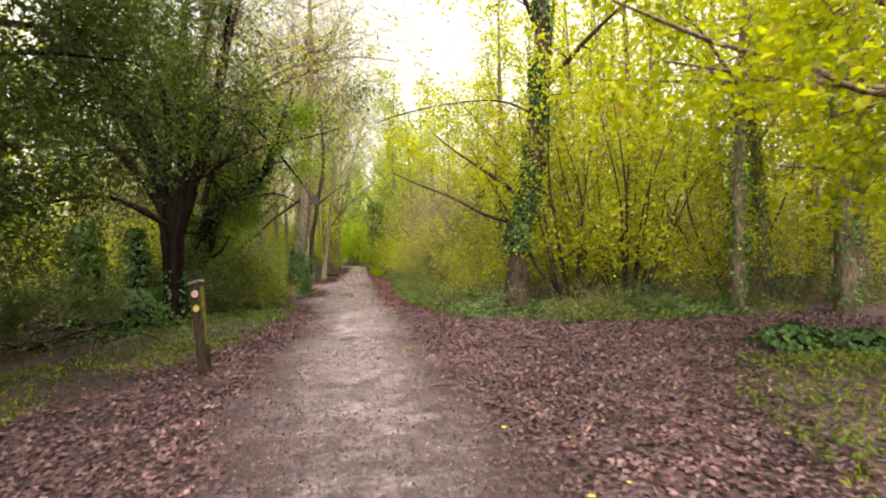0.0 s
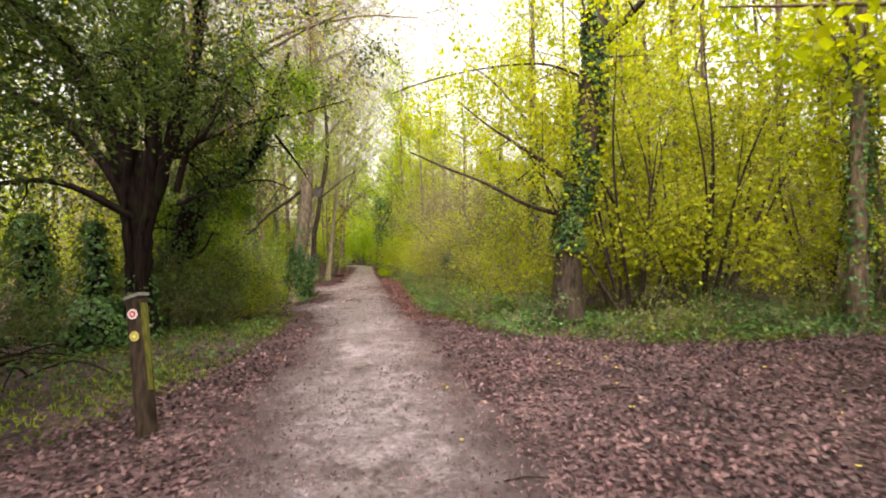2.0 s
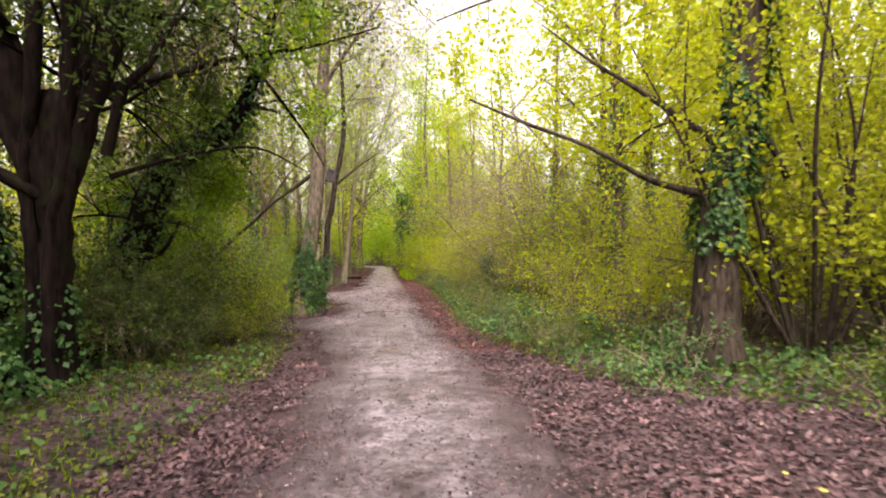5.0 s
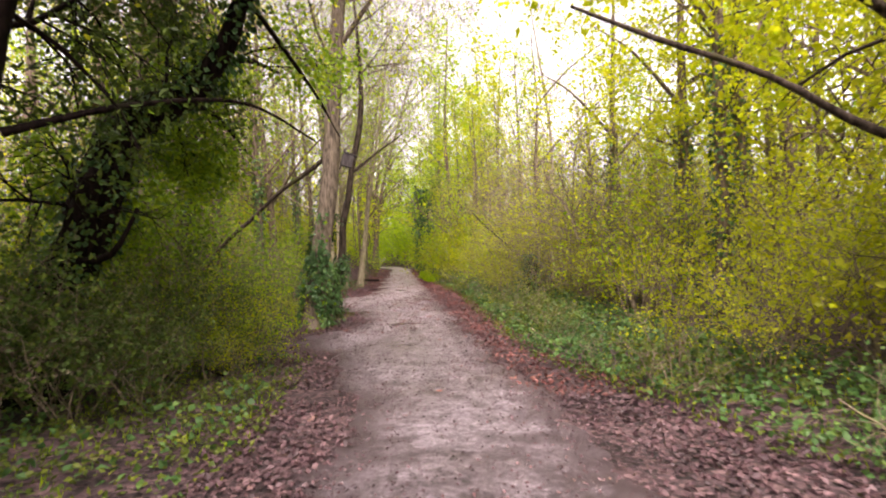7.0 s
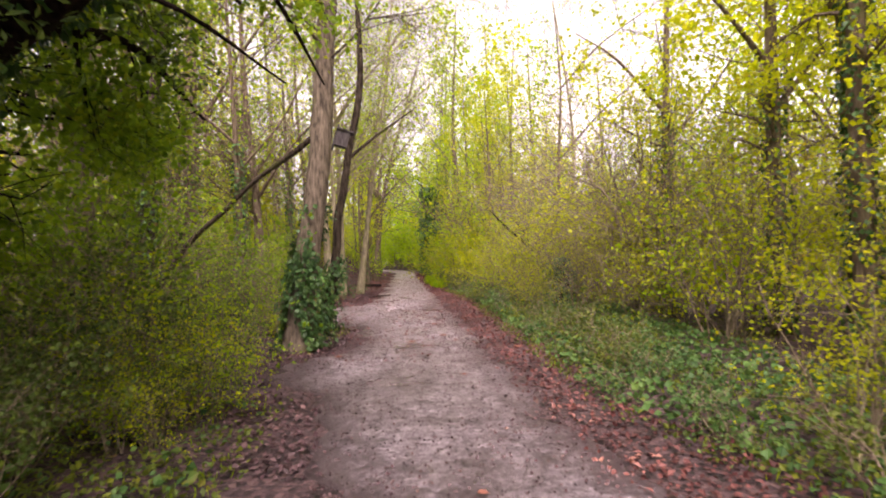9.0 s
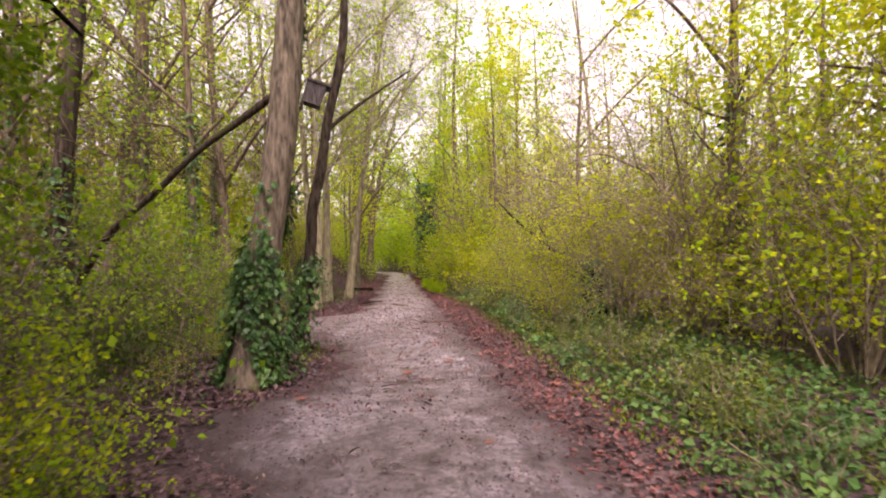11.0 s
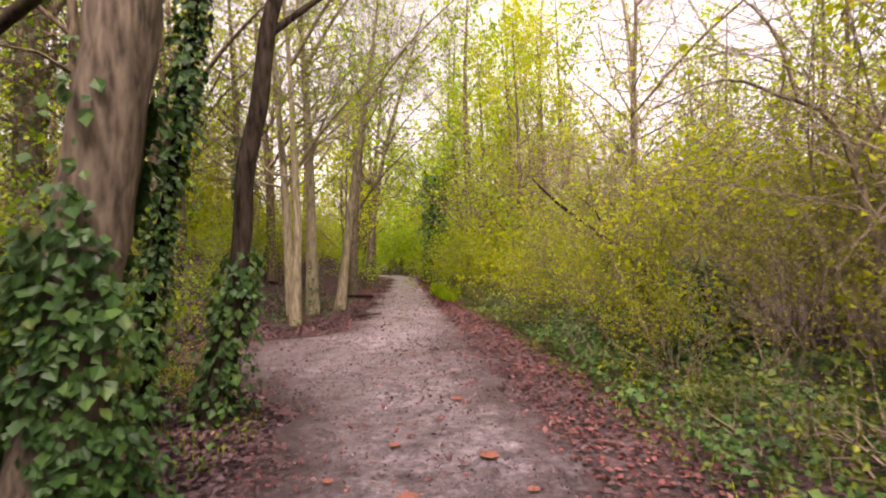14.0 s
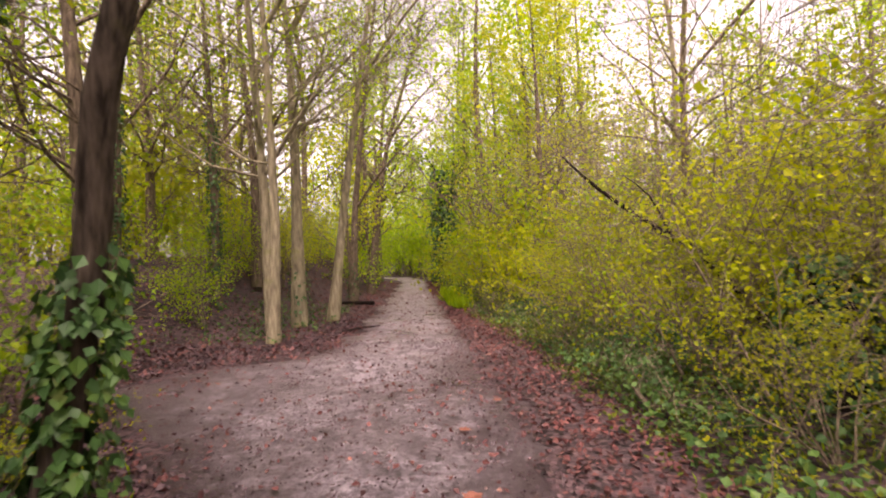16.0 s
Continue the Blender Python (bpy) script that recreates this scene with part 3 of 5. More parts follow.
# beside and behind the yew
# the dark shrubs round (-5.4, 12.2) fill in for black shade at the yew's foot
for x, y, s, k in [(-5.2, 14.9, 0.5, 5), (-5.9, 15.0, 0.85, 1), (-5.0, 14.2, 0.35, 4), (-6.5, 15.9, 1.1, 0), (-6.9, 14.6, 1.0, 0), (-7.9, 14.8, 1.2, 0), (-8.8, 13.5, 1.2, 2), (-4.8, 13.9, 0.3, 2), (-5.6, 14.3, 0.6, 4), (-6.2, 12.0, 0.6, 4), (-7.4, 9.8, 0.6, 4), (-8.8, 10.2, 0.5, 1), (-10.6, 10.6, 1.2, 2), (-8.4, 16.2, 1.1, 1), (-7.2, 8.2, 0.5, 4), (-9.0, 7.2, 0.9, 4), (-5.4, 13.3, 0.5, 4), (-6.0, 17.9, 0.2, 2), (-4.95, 14.5, 0.45, 2), (-5.5, 14.4, 0.5, 2), (-7.3, 12.6, 0.7, 2), (-8.6, 18.2, 0.6, 4), (-7.4, 18.3, 0.45, 4), (-9.8, 12.0, 1.1, 2), (-11, 14, 1.3, 0), (-9.2, 16, 1.2, 2), (-12.5, 11, 1.3, 1), (-11.5, 17.5, 1.3, 2), (-7.2, 19.6, 0.4, 4), (-8.4, 21.2, 0.5, 4), (-9.8, 19.9, 0.9, 0), (-5.8, 18.9, 0.2, 2), (-6.3, 20.4, 0.2, 2), (-12, 20.5, 1.2, 3), (-10.8, 21.3, 1.1, 3), (-13.5, 24, 1.3, 3), (-6.7, 19.0, 0.7, 0), (-7.6, 19.7, 1.0, 1), (-6.9, 20.7, 0.85, 0), (-5.95, 18.8, 0.35, 1), (-7.1, 21.6, 0.7, 1), (-8.9, 20.6, 1.0, 0), (-9.6, 18.0, 0.9, 1), (-5.75, 20.4, 0.3, 2), (-5.5, 19.0, 0.16, 2), (-5.4, 12.2, 0.6, 4), (-5.9, 12.5, 0.7, 4), (-5.0, 12.6, 0.45, 4), (-7.0, 8.6, 0.55, 4), (-6.3, 9.5, 0.5, 4), (-7.8, 7.6, 0.7, 4), (-8.6, 8.6, 0.9, 4), (-6.7, 7.9, 0.3, 4), (-9.0, 6.0, 1.0, 4), (-7.6, 6.4, 0.6, 4), (-6.1, 11.9, 0.5, 4), (-5.0, 13.8, 0.42, 5), (-4.75, 14.6, 0.42, 5), (-5.9, 16.9, 0.5, 4)]:
    put([under[0], under[1], lime[1], bare_shrub[0], dark[0], fresh[0]][k], x, y, s)
# left side further on
for y in np.arange(27, 50, 1.3):
    e = float(lerp(y, LEFT_VERGE))
    put([fresh[0], fresh[1], lime[0]][rng.integers(0, 3)], e - rng.uniform(2.0, 3.2), y, rng.uniform(0.7, 1.1))
    put([deep[0], deep[1], deep[2]][rng.integers(0, 3)], e - rng.uniform(4, 7), y, rng.uniform(0.9, 1.4))


def tall_tree(name, label, tall, r, leaf_mat, leaf_size, per, bark, group, clear=0.35, bare=False, spread=0.55, levels=2):
    ob = thing(name, (0, 0, 0), label, "tree", group)
    wood, green, joined, tips = Geo(), Geo(), Geo(), []
    bend = rng.normal(0, 0.25, 4)
    pts, rad = curve([(0, 0, -0.1, r * 1.35), (bend[0] * 0.2, bend[1] * 0.2, tall * 0.12, r), (bend[0], bend[1], tall * 0.5, r * 0.72), (bend[2], bend[3], tall, r * 0.15)], 0.6)
    wood.tube(pts, rad, 6 if levels == 1 else 9, 0.03)
    plan = dict(bends=3 if levels == 1 else 5, wobble=0.2, rise=(0.12, 0.06, 0.0, 0.0), levels=3 if bare else levels, kids=(4 if levels == 1 else 5, 4, 3), first=0.25, along=0.8, leaf_from=0 if levels == 1 else 1)
    for h in np.linspace(clear, 0.97, 10 if levels == 1 else 13):
        i = int(h * (len(pts) - 1))
        a = rng.uniform(0, 2 * math.pi)
        limb = joined if levels == 1 else Geo()
        sprout(limb, tips, pts[i], (math.cos(a), math.sin(a), 0.75), tall * 0.28 * spread / 0.55 * (1.25 - h), rad[i] * 0.42, 0, plan)
        if levels > 1:
            part("limb", limb, bark, ob)
    if levels == 1:
        tagged(part("branchwork", joined, bark, ob), kind="stuff")
    part("trunk", wood, bark, ob, "", True)
    if per:
        p = leaf_points(tips, per, 0.3 if levels == 1 else 0.2)
        green.leaves(p, leaf_size, up=0.6)
        part("crown", green, leaf_mat, ob)
    return ob


woods = [tall_tree("woodland_tree", "slender woodland tree with thin yellow-green autumn crown", 13, 0.13, YELLOW_GREEN, 0.10, 8, GREY_BARK, "trees of the wood", 0.22),
         tall_tree("woodland_tree", "slender woodland tree with fresh green crown", 12, 0.12, FRESH, 0.10, 8, GREY_BARK, "trees of the wood", 0.2),
         tall_tree("woodland_tree", "woodland tree with olive-yellow crown", 14, 0.15, OLIVE, 0.10, 7, GREY_BARK, "trees of the wood", 0.3)]
far = []
for m_, word in ((FRESH, "fresh green"), (YELLOW_GREEN, "yellow-green"), (OLIVE, "olive-green")):
    far.append(tall_tree("far_tree", "distant woodland tree with " + word + " autumn crown", 13, 0.13, m_, 0.19, 6.5, GREY_BARK, "far trees of the wood", 0.12, False, 0.6, 1))
bare = [tall_tree("bare_tree", "tall pale almost leafless tree with fine branches", 13, 0.09, YELLOW_GREEN, 0.09, 0.25, PALE_BARK, "bare slender trees", 0.3, True, 0.42) for _ in range(2)]

spots = []
for k in range(900):
    x, y = rng.uniform(-38, 34), rng.uniform(-10, 95)
    if off_path(x, y) < 2.8 or (8 < y < 17 and -9.5 < x < 5) or (17 <= y < 24 and -8 < x < 4) or (-7 < y < 9 and -7.5 < x < 7):
        continue
    if any((x - a) ** 2 + (y - b) ** 2 < 13 for a, b in spots):
        continue
    spots.append((x, y))
for x, y in spots:
    side = abs(x - 0.5 * float(lerp(y, PATH_LEFT) + lerp(y, PATH_RIGHT)))
    right_gap = x > 0 and 19 < y < 50 and side < 13
    if right_gap and rng.random() < 0.7:
        continue
    near = side < 10 and y < 40
    if right_gap and rng.random() < 0.7 or (near and x < -7 and rng.random() < 0.8):
        put(bare[rng.integers(0, 2)], x, y, rng.uniform(0.6, 1.0))
    elif near:
        put(woods[rng.integers(0, 3)], x, y, rng.uniform(0.7, 1.1) * (0.6 if right_gap else 1))
    else:
        put(far[rng.integers(0, 3)], x, y, rng.uniform(0.75, 1.25))
# tall leafy trees that close the view over the far end of the way
for x, y, k, s_ in [(-2.8, 38, 0, 1.1), (-1.4, 41, 1, 1.1), (-3.7, 45.5, 0, 1.1), (-0.4, 36.5, 1, 0.9), (1.0, 40, 0, 1.0), (-4.2, 50, 0, 1.2), (-2.2, 33.2, 0, 0.68), (-9.9, 44, 0, 1.0), (-10.8, 39, 1, 1.0), (-9.9, 49, 0, 1.1), (-12, 35, 2, 1.0), (-11.5, 52, 0, 1.2)]:
    put(far[k], x, y, s_)
for x, y, k, s_ in [(4.8, 20, 1, 0.9), (6.8, 23, 2, 1.0), (9, 17, 1, 1.0), (11, 22, 0, 1.0), (13, 18, 2, 1.1), (8.6, 26, 1, 1.1), (5.2, 17.4, 2, 0.75), (15, 14, 1, 1.0)]:
    put(far[k], x, y, s_)
# the first six stand unseen around the start, added to shade the near ground
for x, y, k, s_ in [(-6.0, -1.5, 1, 1.0), (4.8, -2.0, 0, 1.0), (-9.5, 1.0, 2, 1.0), (0.5, -8.0, 1, 1.1), (-3.5, -6.5, 2, 1.0), (8.5, 1.5, 0, 1.0), (-1.9, 31.0, 0, 0.62), (-1.2, 34.5, 1, 0.7), (-2.9, 37.5, 0, 0.75), (-3.6, 42, 1, 0.8)]:
    put(woods[k], x, y, s_)
for k in range(16):
    x, y = rng.uniform(-17, -9.2), rng.uniform(18, 34)
    if off_path(x, y) > 0.8:
        put(bare_shrub[k % 2], x, y, rng.uniform(1.4, 2.3))
for k in range(13):
    put(far[2 if k % 3 else 0], rng.uniform(-25, -14), 17 + 2.2 * k + rng.uniform(-0.8, 0.8), rng.uniform(0.9, 1.2))
for x, y, s_ in [(7.5, 18.5, 0.9), (10.5, 17.5, 1.0), (13.5, 15.5, 1.0), (9.0, 21.5, 0.9), (16.5, 18.0, 1.1), (12.5, 20.5, 1.0), (17.0, 12.5, 1.0), (6.2, 20.5, 0.8)]:
    put(far[1], x, y, s_)
for y in np.arange(20.5, 31, 2.6):
    put(bare_shrub[int(rng.integers(0, 2))], float(lerp(y, RIGHT_VERGE)) + rng.uniform(2.2, 4.6), y, rng.uniform(1.2, 1.6))
for k in range(30):
    x, y = rng.uniform(-21, -11.5), rng.uniform(16, 36)
    if off_path(x, y) > 1.2:
        put(deep[(2, 0, 2)[k % 3]], x, y, rng.uniform(1.3, 2.1))
# undergrowth deep in the wood
for k in range(36):
    x, y = rng.uniform(-20, 18), rng.uniform(9, 50)
    if off_path(x, y) > 5.5:
        put([deep[0], deep[1], bare_shrub[1], deep[2]][rng.integers(0, 4)], x, y, rng.uniform(1.1, 1.7))
# the far part of the way runs as a green tunnel and bends out of sight
for y in np.arange(36, 53, 2.6):
    el, er = float(lerp(y, LEFT_VERGE)), float(lerp(y, RIGHT_VERGE))
    put(far[int(rng.integers(0, 2))], el - rng.uniform(0.6, 1.6), y, rng.uniform(0.5, 0.75))
    if y > 43:
        put(far[int(rng.integers(0, 2))], er + rng.uniform(0.8, 1.8), y + 1, rng.uniform(0.5, 0.75))
    put(deep[0], el - rng.uniform(0.8, 1.6), y + 0.8, rng.uniform(0.7, 1.1))
    put(deep[0], er + rng.uniform(0.6, 1.2), y + 0.4, rng.uniform(0.9, 1.3))
for x, y, s in [(-12.4, 63, 0.8), (-10.6, 58.6, 0.55), (-9.2, 57.0, 0.5), (-7.9, 55.6, 0.55), (-6.6, 54, 0.6), (-5.4, 56, 0.7), (-8.6, 61, 0.8), (-10.4, 65, 0.9), (-6.8, 62, 0.9), (-13.5, 56, 0.6), (-15, 68, 0.9), (-12, 72, 1.0), (-8, 70, 1.1), (-4.5, 66, 1.0)]:
    put(far[0], x, y, s)
    put(deep[0], x, y - 1.0, 1.5)
    put(deep[0], x - 0.6, y, 2.0)


NEEDLE = 0.2


def stem_tree(name, base, label, stems, bark, group="", ivy=None, crown=None, category="tree", bare=(), ivied=(0,), clear=None):
    """A tree of given stems: lists of (x, y, z, r). ivy: (low, high, leaves per metre, fluff). crown: (plan, leaf material, size, per, scatter, from height, shoots)."""
    ob = thing(name, base, label, category, group)
    ivy_geo, limbs, green, tips = Geo(), Geo(), Geo(), []
    for k, st in enumerate(stems):
        pts, rad = curve(st, 0.18)
        w = Geo()
        w.tube(pts, rad, 12 if rad[0] > 0.1 else 8, 0.10 if bark is DARK_BARK else 0.045)
        part("trunk" if k == 0 else "limb", w, bark, ob, "", True)
        if ivy and k in ivied:
            ivy_on(ivy_geo, pts, rad, *ivy[:3], fluff=ivy[3], size=ivy[4] if len(ivy) > 4 else 0.075, patch=ivy[5] if len(ivy) > 5 else -2.0)
        if crown and k not in bare:
            plan, mat, size, per, scatter, low, shoots, reach = crown
            seg = np.linalg.norm(np.diff(pts, axis=0), axis=1).sum()
            for _ in range(int(shoots * seg)):
                i = rng.integers(0, len(pts) - 1)
                if pts[i, 2] < low:
                    continue
                t = unit(pts[i + 1] - pts[i])
                side = unit(np.cross(t, rng.normal(0, 1, 3)))
                shoot, ends = Geo(), []
                sprout(shoot, ends, pts[i], t * 0.5 + side, reach * rng.uniform(0.5, 1.1), max(min(rad[i] * 0.4, 0.03), 0.005), 1, plan)
                sv = np.concatenate(shoot.v)
                over = np.abs(sv[:, 0] - 0.5 * (lerp(sv[:, 1], PATH_LEFT) + lerp(sv[:, 1], PATH_RIGHT))) < 1.9
                if (over & (sv[:, 2] < 3.4)).any():
                    continue
                for block in shoot.v:
                    limbs.v.append(block)
                limbs.f3 += [f + limbs.n for f in shoot.f3]
                limbs.f4 += [f + limbs.n for f in shoot.f4]
                limbs.n += shoot.n
                tips += ends
    if limbs.n:
        tagged(part("branchwork", limbs, bark, ob), kind="stuff")
    if crown and tips:
        lp = leaf_points(tips, crown[3], crown[4])
        mid = 0.5 * (lerp(lp[:, 1], PATH_LEFT) + lerp(lp[:, 1], PATH_RIGHT))
        keep = (np.abs(lp[:, 0] - mid) > 1.9) | (lp[:, 2] > 3.3)
        if clear:
            lo, hi = np.array(clear[0]), np.array(clear[1])
            keep &= ~((lp > lo) & (lp < hi)).all(1)
        green.leaves(lp[keep], crown[2], up=0.5, width=NEEDLE if crown[1] is YEW else 0.38)
        part("crown", green, crown[1], ob)
    if ivy_geo.n:
        part("ivy", ivy_geo, IVY, ob, "dark glossy ivy climbing the trunk")
    return ob


DROOP = dict(bends=5, wobble=0.2, rise=(0.0, -0.03, -0.10, -0.16), levels=3, kids=(5, 5, 4, 0), first=0.2, along=0.8, leaf_from=2)
FINE = dict(bends=5, wobble=0.16, rise=(0.08, 0.08, 0.06, 0.03, 0.0), levels=4, kids=(4, 4, 3, 3, 0), first=0.25, along=1.0, leaf_from=2)
AIRY = dict(bends=5, wobble=0.18, rise=(0.05, 0.03, 0.0, -0.02), levels=3, kids=(4, 4, 3, 0), first=0.25, along=0.8, leaf_from=2)

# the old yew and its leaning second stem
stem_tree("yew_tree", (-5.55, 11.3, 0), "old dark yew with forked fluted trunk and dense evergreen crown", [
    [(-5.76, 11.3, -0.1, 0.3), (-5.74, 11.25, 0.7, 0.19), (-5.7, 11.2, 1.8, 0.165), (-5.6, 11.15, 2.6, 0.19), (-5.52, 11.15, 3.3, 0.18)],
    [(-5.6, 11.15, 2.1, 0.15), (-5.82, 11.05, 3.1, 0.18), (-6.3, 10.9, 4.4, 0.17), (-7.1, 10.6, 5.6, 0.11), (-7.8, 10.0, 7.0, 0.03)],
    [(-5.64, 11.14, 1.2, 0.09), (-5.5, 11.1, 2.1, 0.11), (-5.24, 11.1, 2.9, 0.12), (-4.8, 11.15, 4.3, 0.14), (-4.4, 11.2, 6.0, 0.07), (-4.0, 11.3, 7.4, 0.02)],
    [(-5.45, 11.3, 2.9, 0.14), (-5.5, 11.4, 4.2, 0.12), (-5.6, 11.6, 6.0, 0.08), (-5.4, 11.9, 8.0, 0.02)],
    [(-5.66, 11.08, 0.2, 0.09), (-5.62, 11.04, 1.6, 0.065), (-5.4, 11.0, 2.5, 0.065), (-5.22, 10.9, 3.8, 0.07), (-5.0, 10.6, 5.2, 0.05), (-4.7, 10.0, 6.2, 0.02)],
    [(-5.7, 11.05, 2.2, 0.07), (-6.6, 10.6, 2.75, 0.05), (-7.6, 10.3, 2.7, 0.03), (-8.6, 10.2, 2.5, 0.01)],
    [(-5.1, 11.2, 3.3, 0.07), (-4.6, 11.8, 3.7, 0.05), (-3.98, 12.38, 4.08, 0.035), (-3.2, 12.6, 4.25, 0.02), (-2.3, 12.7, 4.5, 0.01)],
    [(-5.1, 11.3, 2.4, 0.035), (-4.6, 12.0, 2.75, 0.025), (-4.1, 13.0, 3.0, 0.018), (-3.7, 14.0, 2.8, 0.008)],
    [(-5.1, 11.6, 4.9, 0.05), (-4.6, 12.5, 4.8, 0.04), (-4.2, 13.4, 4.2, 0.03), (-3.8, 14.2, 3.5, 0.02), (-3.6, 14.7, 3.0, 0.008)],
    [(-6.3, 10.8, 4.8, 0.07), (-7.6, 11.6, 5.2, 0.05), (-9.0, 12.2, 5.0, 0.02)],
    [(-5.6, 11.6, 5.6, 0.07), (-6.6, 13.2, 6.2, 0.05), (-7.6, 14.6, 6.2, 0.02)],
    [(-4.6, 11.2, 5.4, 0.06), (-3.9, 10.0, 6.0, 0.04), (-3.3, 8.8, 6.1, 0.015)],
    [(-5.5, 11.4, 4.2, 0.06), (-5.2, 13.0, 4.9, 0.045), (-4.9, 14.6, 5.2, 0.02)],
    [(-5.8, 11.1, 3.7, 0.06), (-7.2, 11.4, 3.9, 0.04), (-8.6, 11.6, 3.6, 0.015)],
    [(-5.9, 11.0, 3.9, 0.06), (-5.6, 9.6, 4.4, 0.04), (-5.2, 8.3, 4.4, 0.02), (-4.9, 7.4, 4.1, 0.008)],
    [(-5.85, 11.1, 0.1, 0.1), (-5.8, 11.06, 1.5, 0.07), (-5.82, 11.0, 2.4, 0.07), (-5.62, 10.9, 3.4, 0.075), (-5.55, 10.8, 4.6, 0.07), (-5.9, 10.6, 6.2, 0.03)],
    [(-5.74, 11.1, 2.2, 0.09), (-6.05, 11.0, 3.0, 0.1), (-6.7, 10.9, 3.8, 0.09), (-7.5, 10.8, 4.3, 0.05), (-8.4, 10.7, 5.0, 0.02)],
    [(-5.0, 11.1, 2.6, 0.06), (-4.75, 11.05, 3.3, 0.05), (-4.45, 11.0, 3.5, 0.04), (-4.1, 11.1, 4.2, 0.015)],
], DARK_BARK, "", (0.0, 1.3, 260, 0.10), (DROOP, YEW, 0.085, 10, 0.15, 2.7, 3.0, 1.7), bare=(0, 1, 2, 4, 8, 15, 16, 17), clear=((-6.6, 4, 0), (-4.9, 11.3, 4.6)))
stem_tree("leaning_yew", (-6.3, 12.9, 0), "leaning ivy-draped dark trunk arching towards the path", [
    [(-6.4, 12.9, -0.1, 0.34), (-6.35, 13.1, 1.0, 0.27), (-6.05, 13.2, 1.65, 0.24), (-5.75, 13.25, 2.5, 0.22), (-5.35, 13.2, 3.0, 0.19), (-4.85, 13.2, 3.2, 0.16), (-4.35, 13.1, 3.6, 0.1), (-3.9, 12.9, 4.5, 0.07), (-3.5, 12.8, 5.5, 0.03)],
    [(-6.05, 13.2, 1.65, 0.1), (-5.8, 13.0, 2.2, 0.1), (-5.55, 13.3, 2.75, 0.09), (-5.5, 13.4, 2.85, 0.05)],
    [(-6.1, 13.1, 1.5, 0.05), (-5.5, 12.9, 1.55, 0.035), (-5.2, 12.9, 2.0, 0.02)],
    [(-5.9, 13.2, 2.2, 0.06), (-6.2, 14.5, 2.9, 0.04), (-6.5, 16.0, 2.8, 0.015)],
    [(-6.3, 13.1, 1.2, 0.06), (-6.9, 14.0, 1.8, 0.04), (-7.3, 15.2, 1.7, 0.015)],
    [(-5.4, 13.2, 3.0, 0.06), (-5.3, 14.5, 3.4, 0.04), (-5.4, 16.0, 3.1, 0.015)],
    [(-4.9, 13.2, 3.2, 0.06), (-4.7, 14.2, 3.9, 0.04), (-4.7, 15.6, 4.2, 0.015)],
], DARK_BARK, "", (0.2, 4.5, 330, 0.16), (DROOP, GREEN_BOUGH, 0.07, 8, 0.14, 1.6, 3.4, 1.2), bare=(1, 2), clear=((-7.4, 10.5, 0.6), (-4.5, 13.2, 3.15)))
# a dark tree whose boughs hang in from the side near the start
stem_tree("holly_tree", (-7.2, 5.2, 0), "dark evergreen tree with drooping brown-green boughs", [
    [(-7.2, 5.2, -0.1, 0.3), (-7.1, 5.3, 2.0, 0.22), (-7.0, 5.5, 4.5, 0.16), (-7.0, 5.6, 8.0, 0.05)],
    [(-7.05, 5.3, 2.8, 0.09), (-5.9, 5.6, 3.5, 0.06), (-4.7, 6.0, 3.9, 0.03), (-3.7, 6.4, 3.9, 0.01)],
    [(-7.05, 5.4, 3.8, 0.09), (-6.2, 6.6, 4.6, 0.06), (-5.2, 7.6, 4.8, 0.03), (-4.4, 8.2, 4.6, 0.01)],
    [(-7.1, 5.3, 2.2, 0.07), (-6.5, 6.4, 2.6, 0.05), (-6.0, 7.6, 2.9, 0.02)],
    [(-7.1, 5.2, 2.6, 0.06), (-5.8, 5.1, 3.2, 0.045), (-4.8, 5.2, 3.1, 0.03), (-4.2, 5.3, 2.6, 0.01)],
    # two high boughs out of view, added to shade the ground at the start
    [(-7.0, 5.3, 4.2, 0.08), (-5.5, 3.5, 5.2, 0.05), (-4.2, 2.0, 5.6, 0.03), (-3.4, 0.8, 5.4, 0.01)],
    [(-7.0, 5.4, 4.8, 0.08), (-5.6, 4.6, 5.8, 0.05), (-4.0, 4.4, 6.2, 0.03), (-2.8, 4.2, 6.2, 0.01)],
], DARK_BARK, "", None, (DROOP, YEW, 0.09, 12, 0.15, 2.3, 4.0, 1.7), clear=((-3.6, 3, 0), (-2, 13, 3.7)))

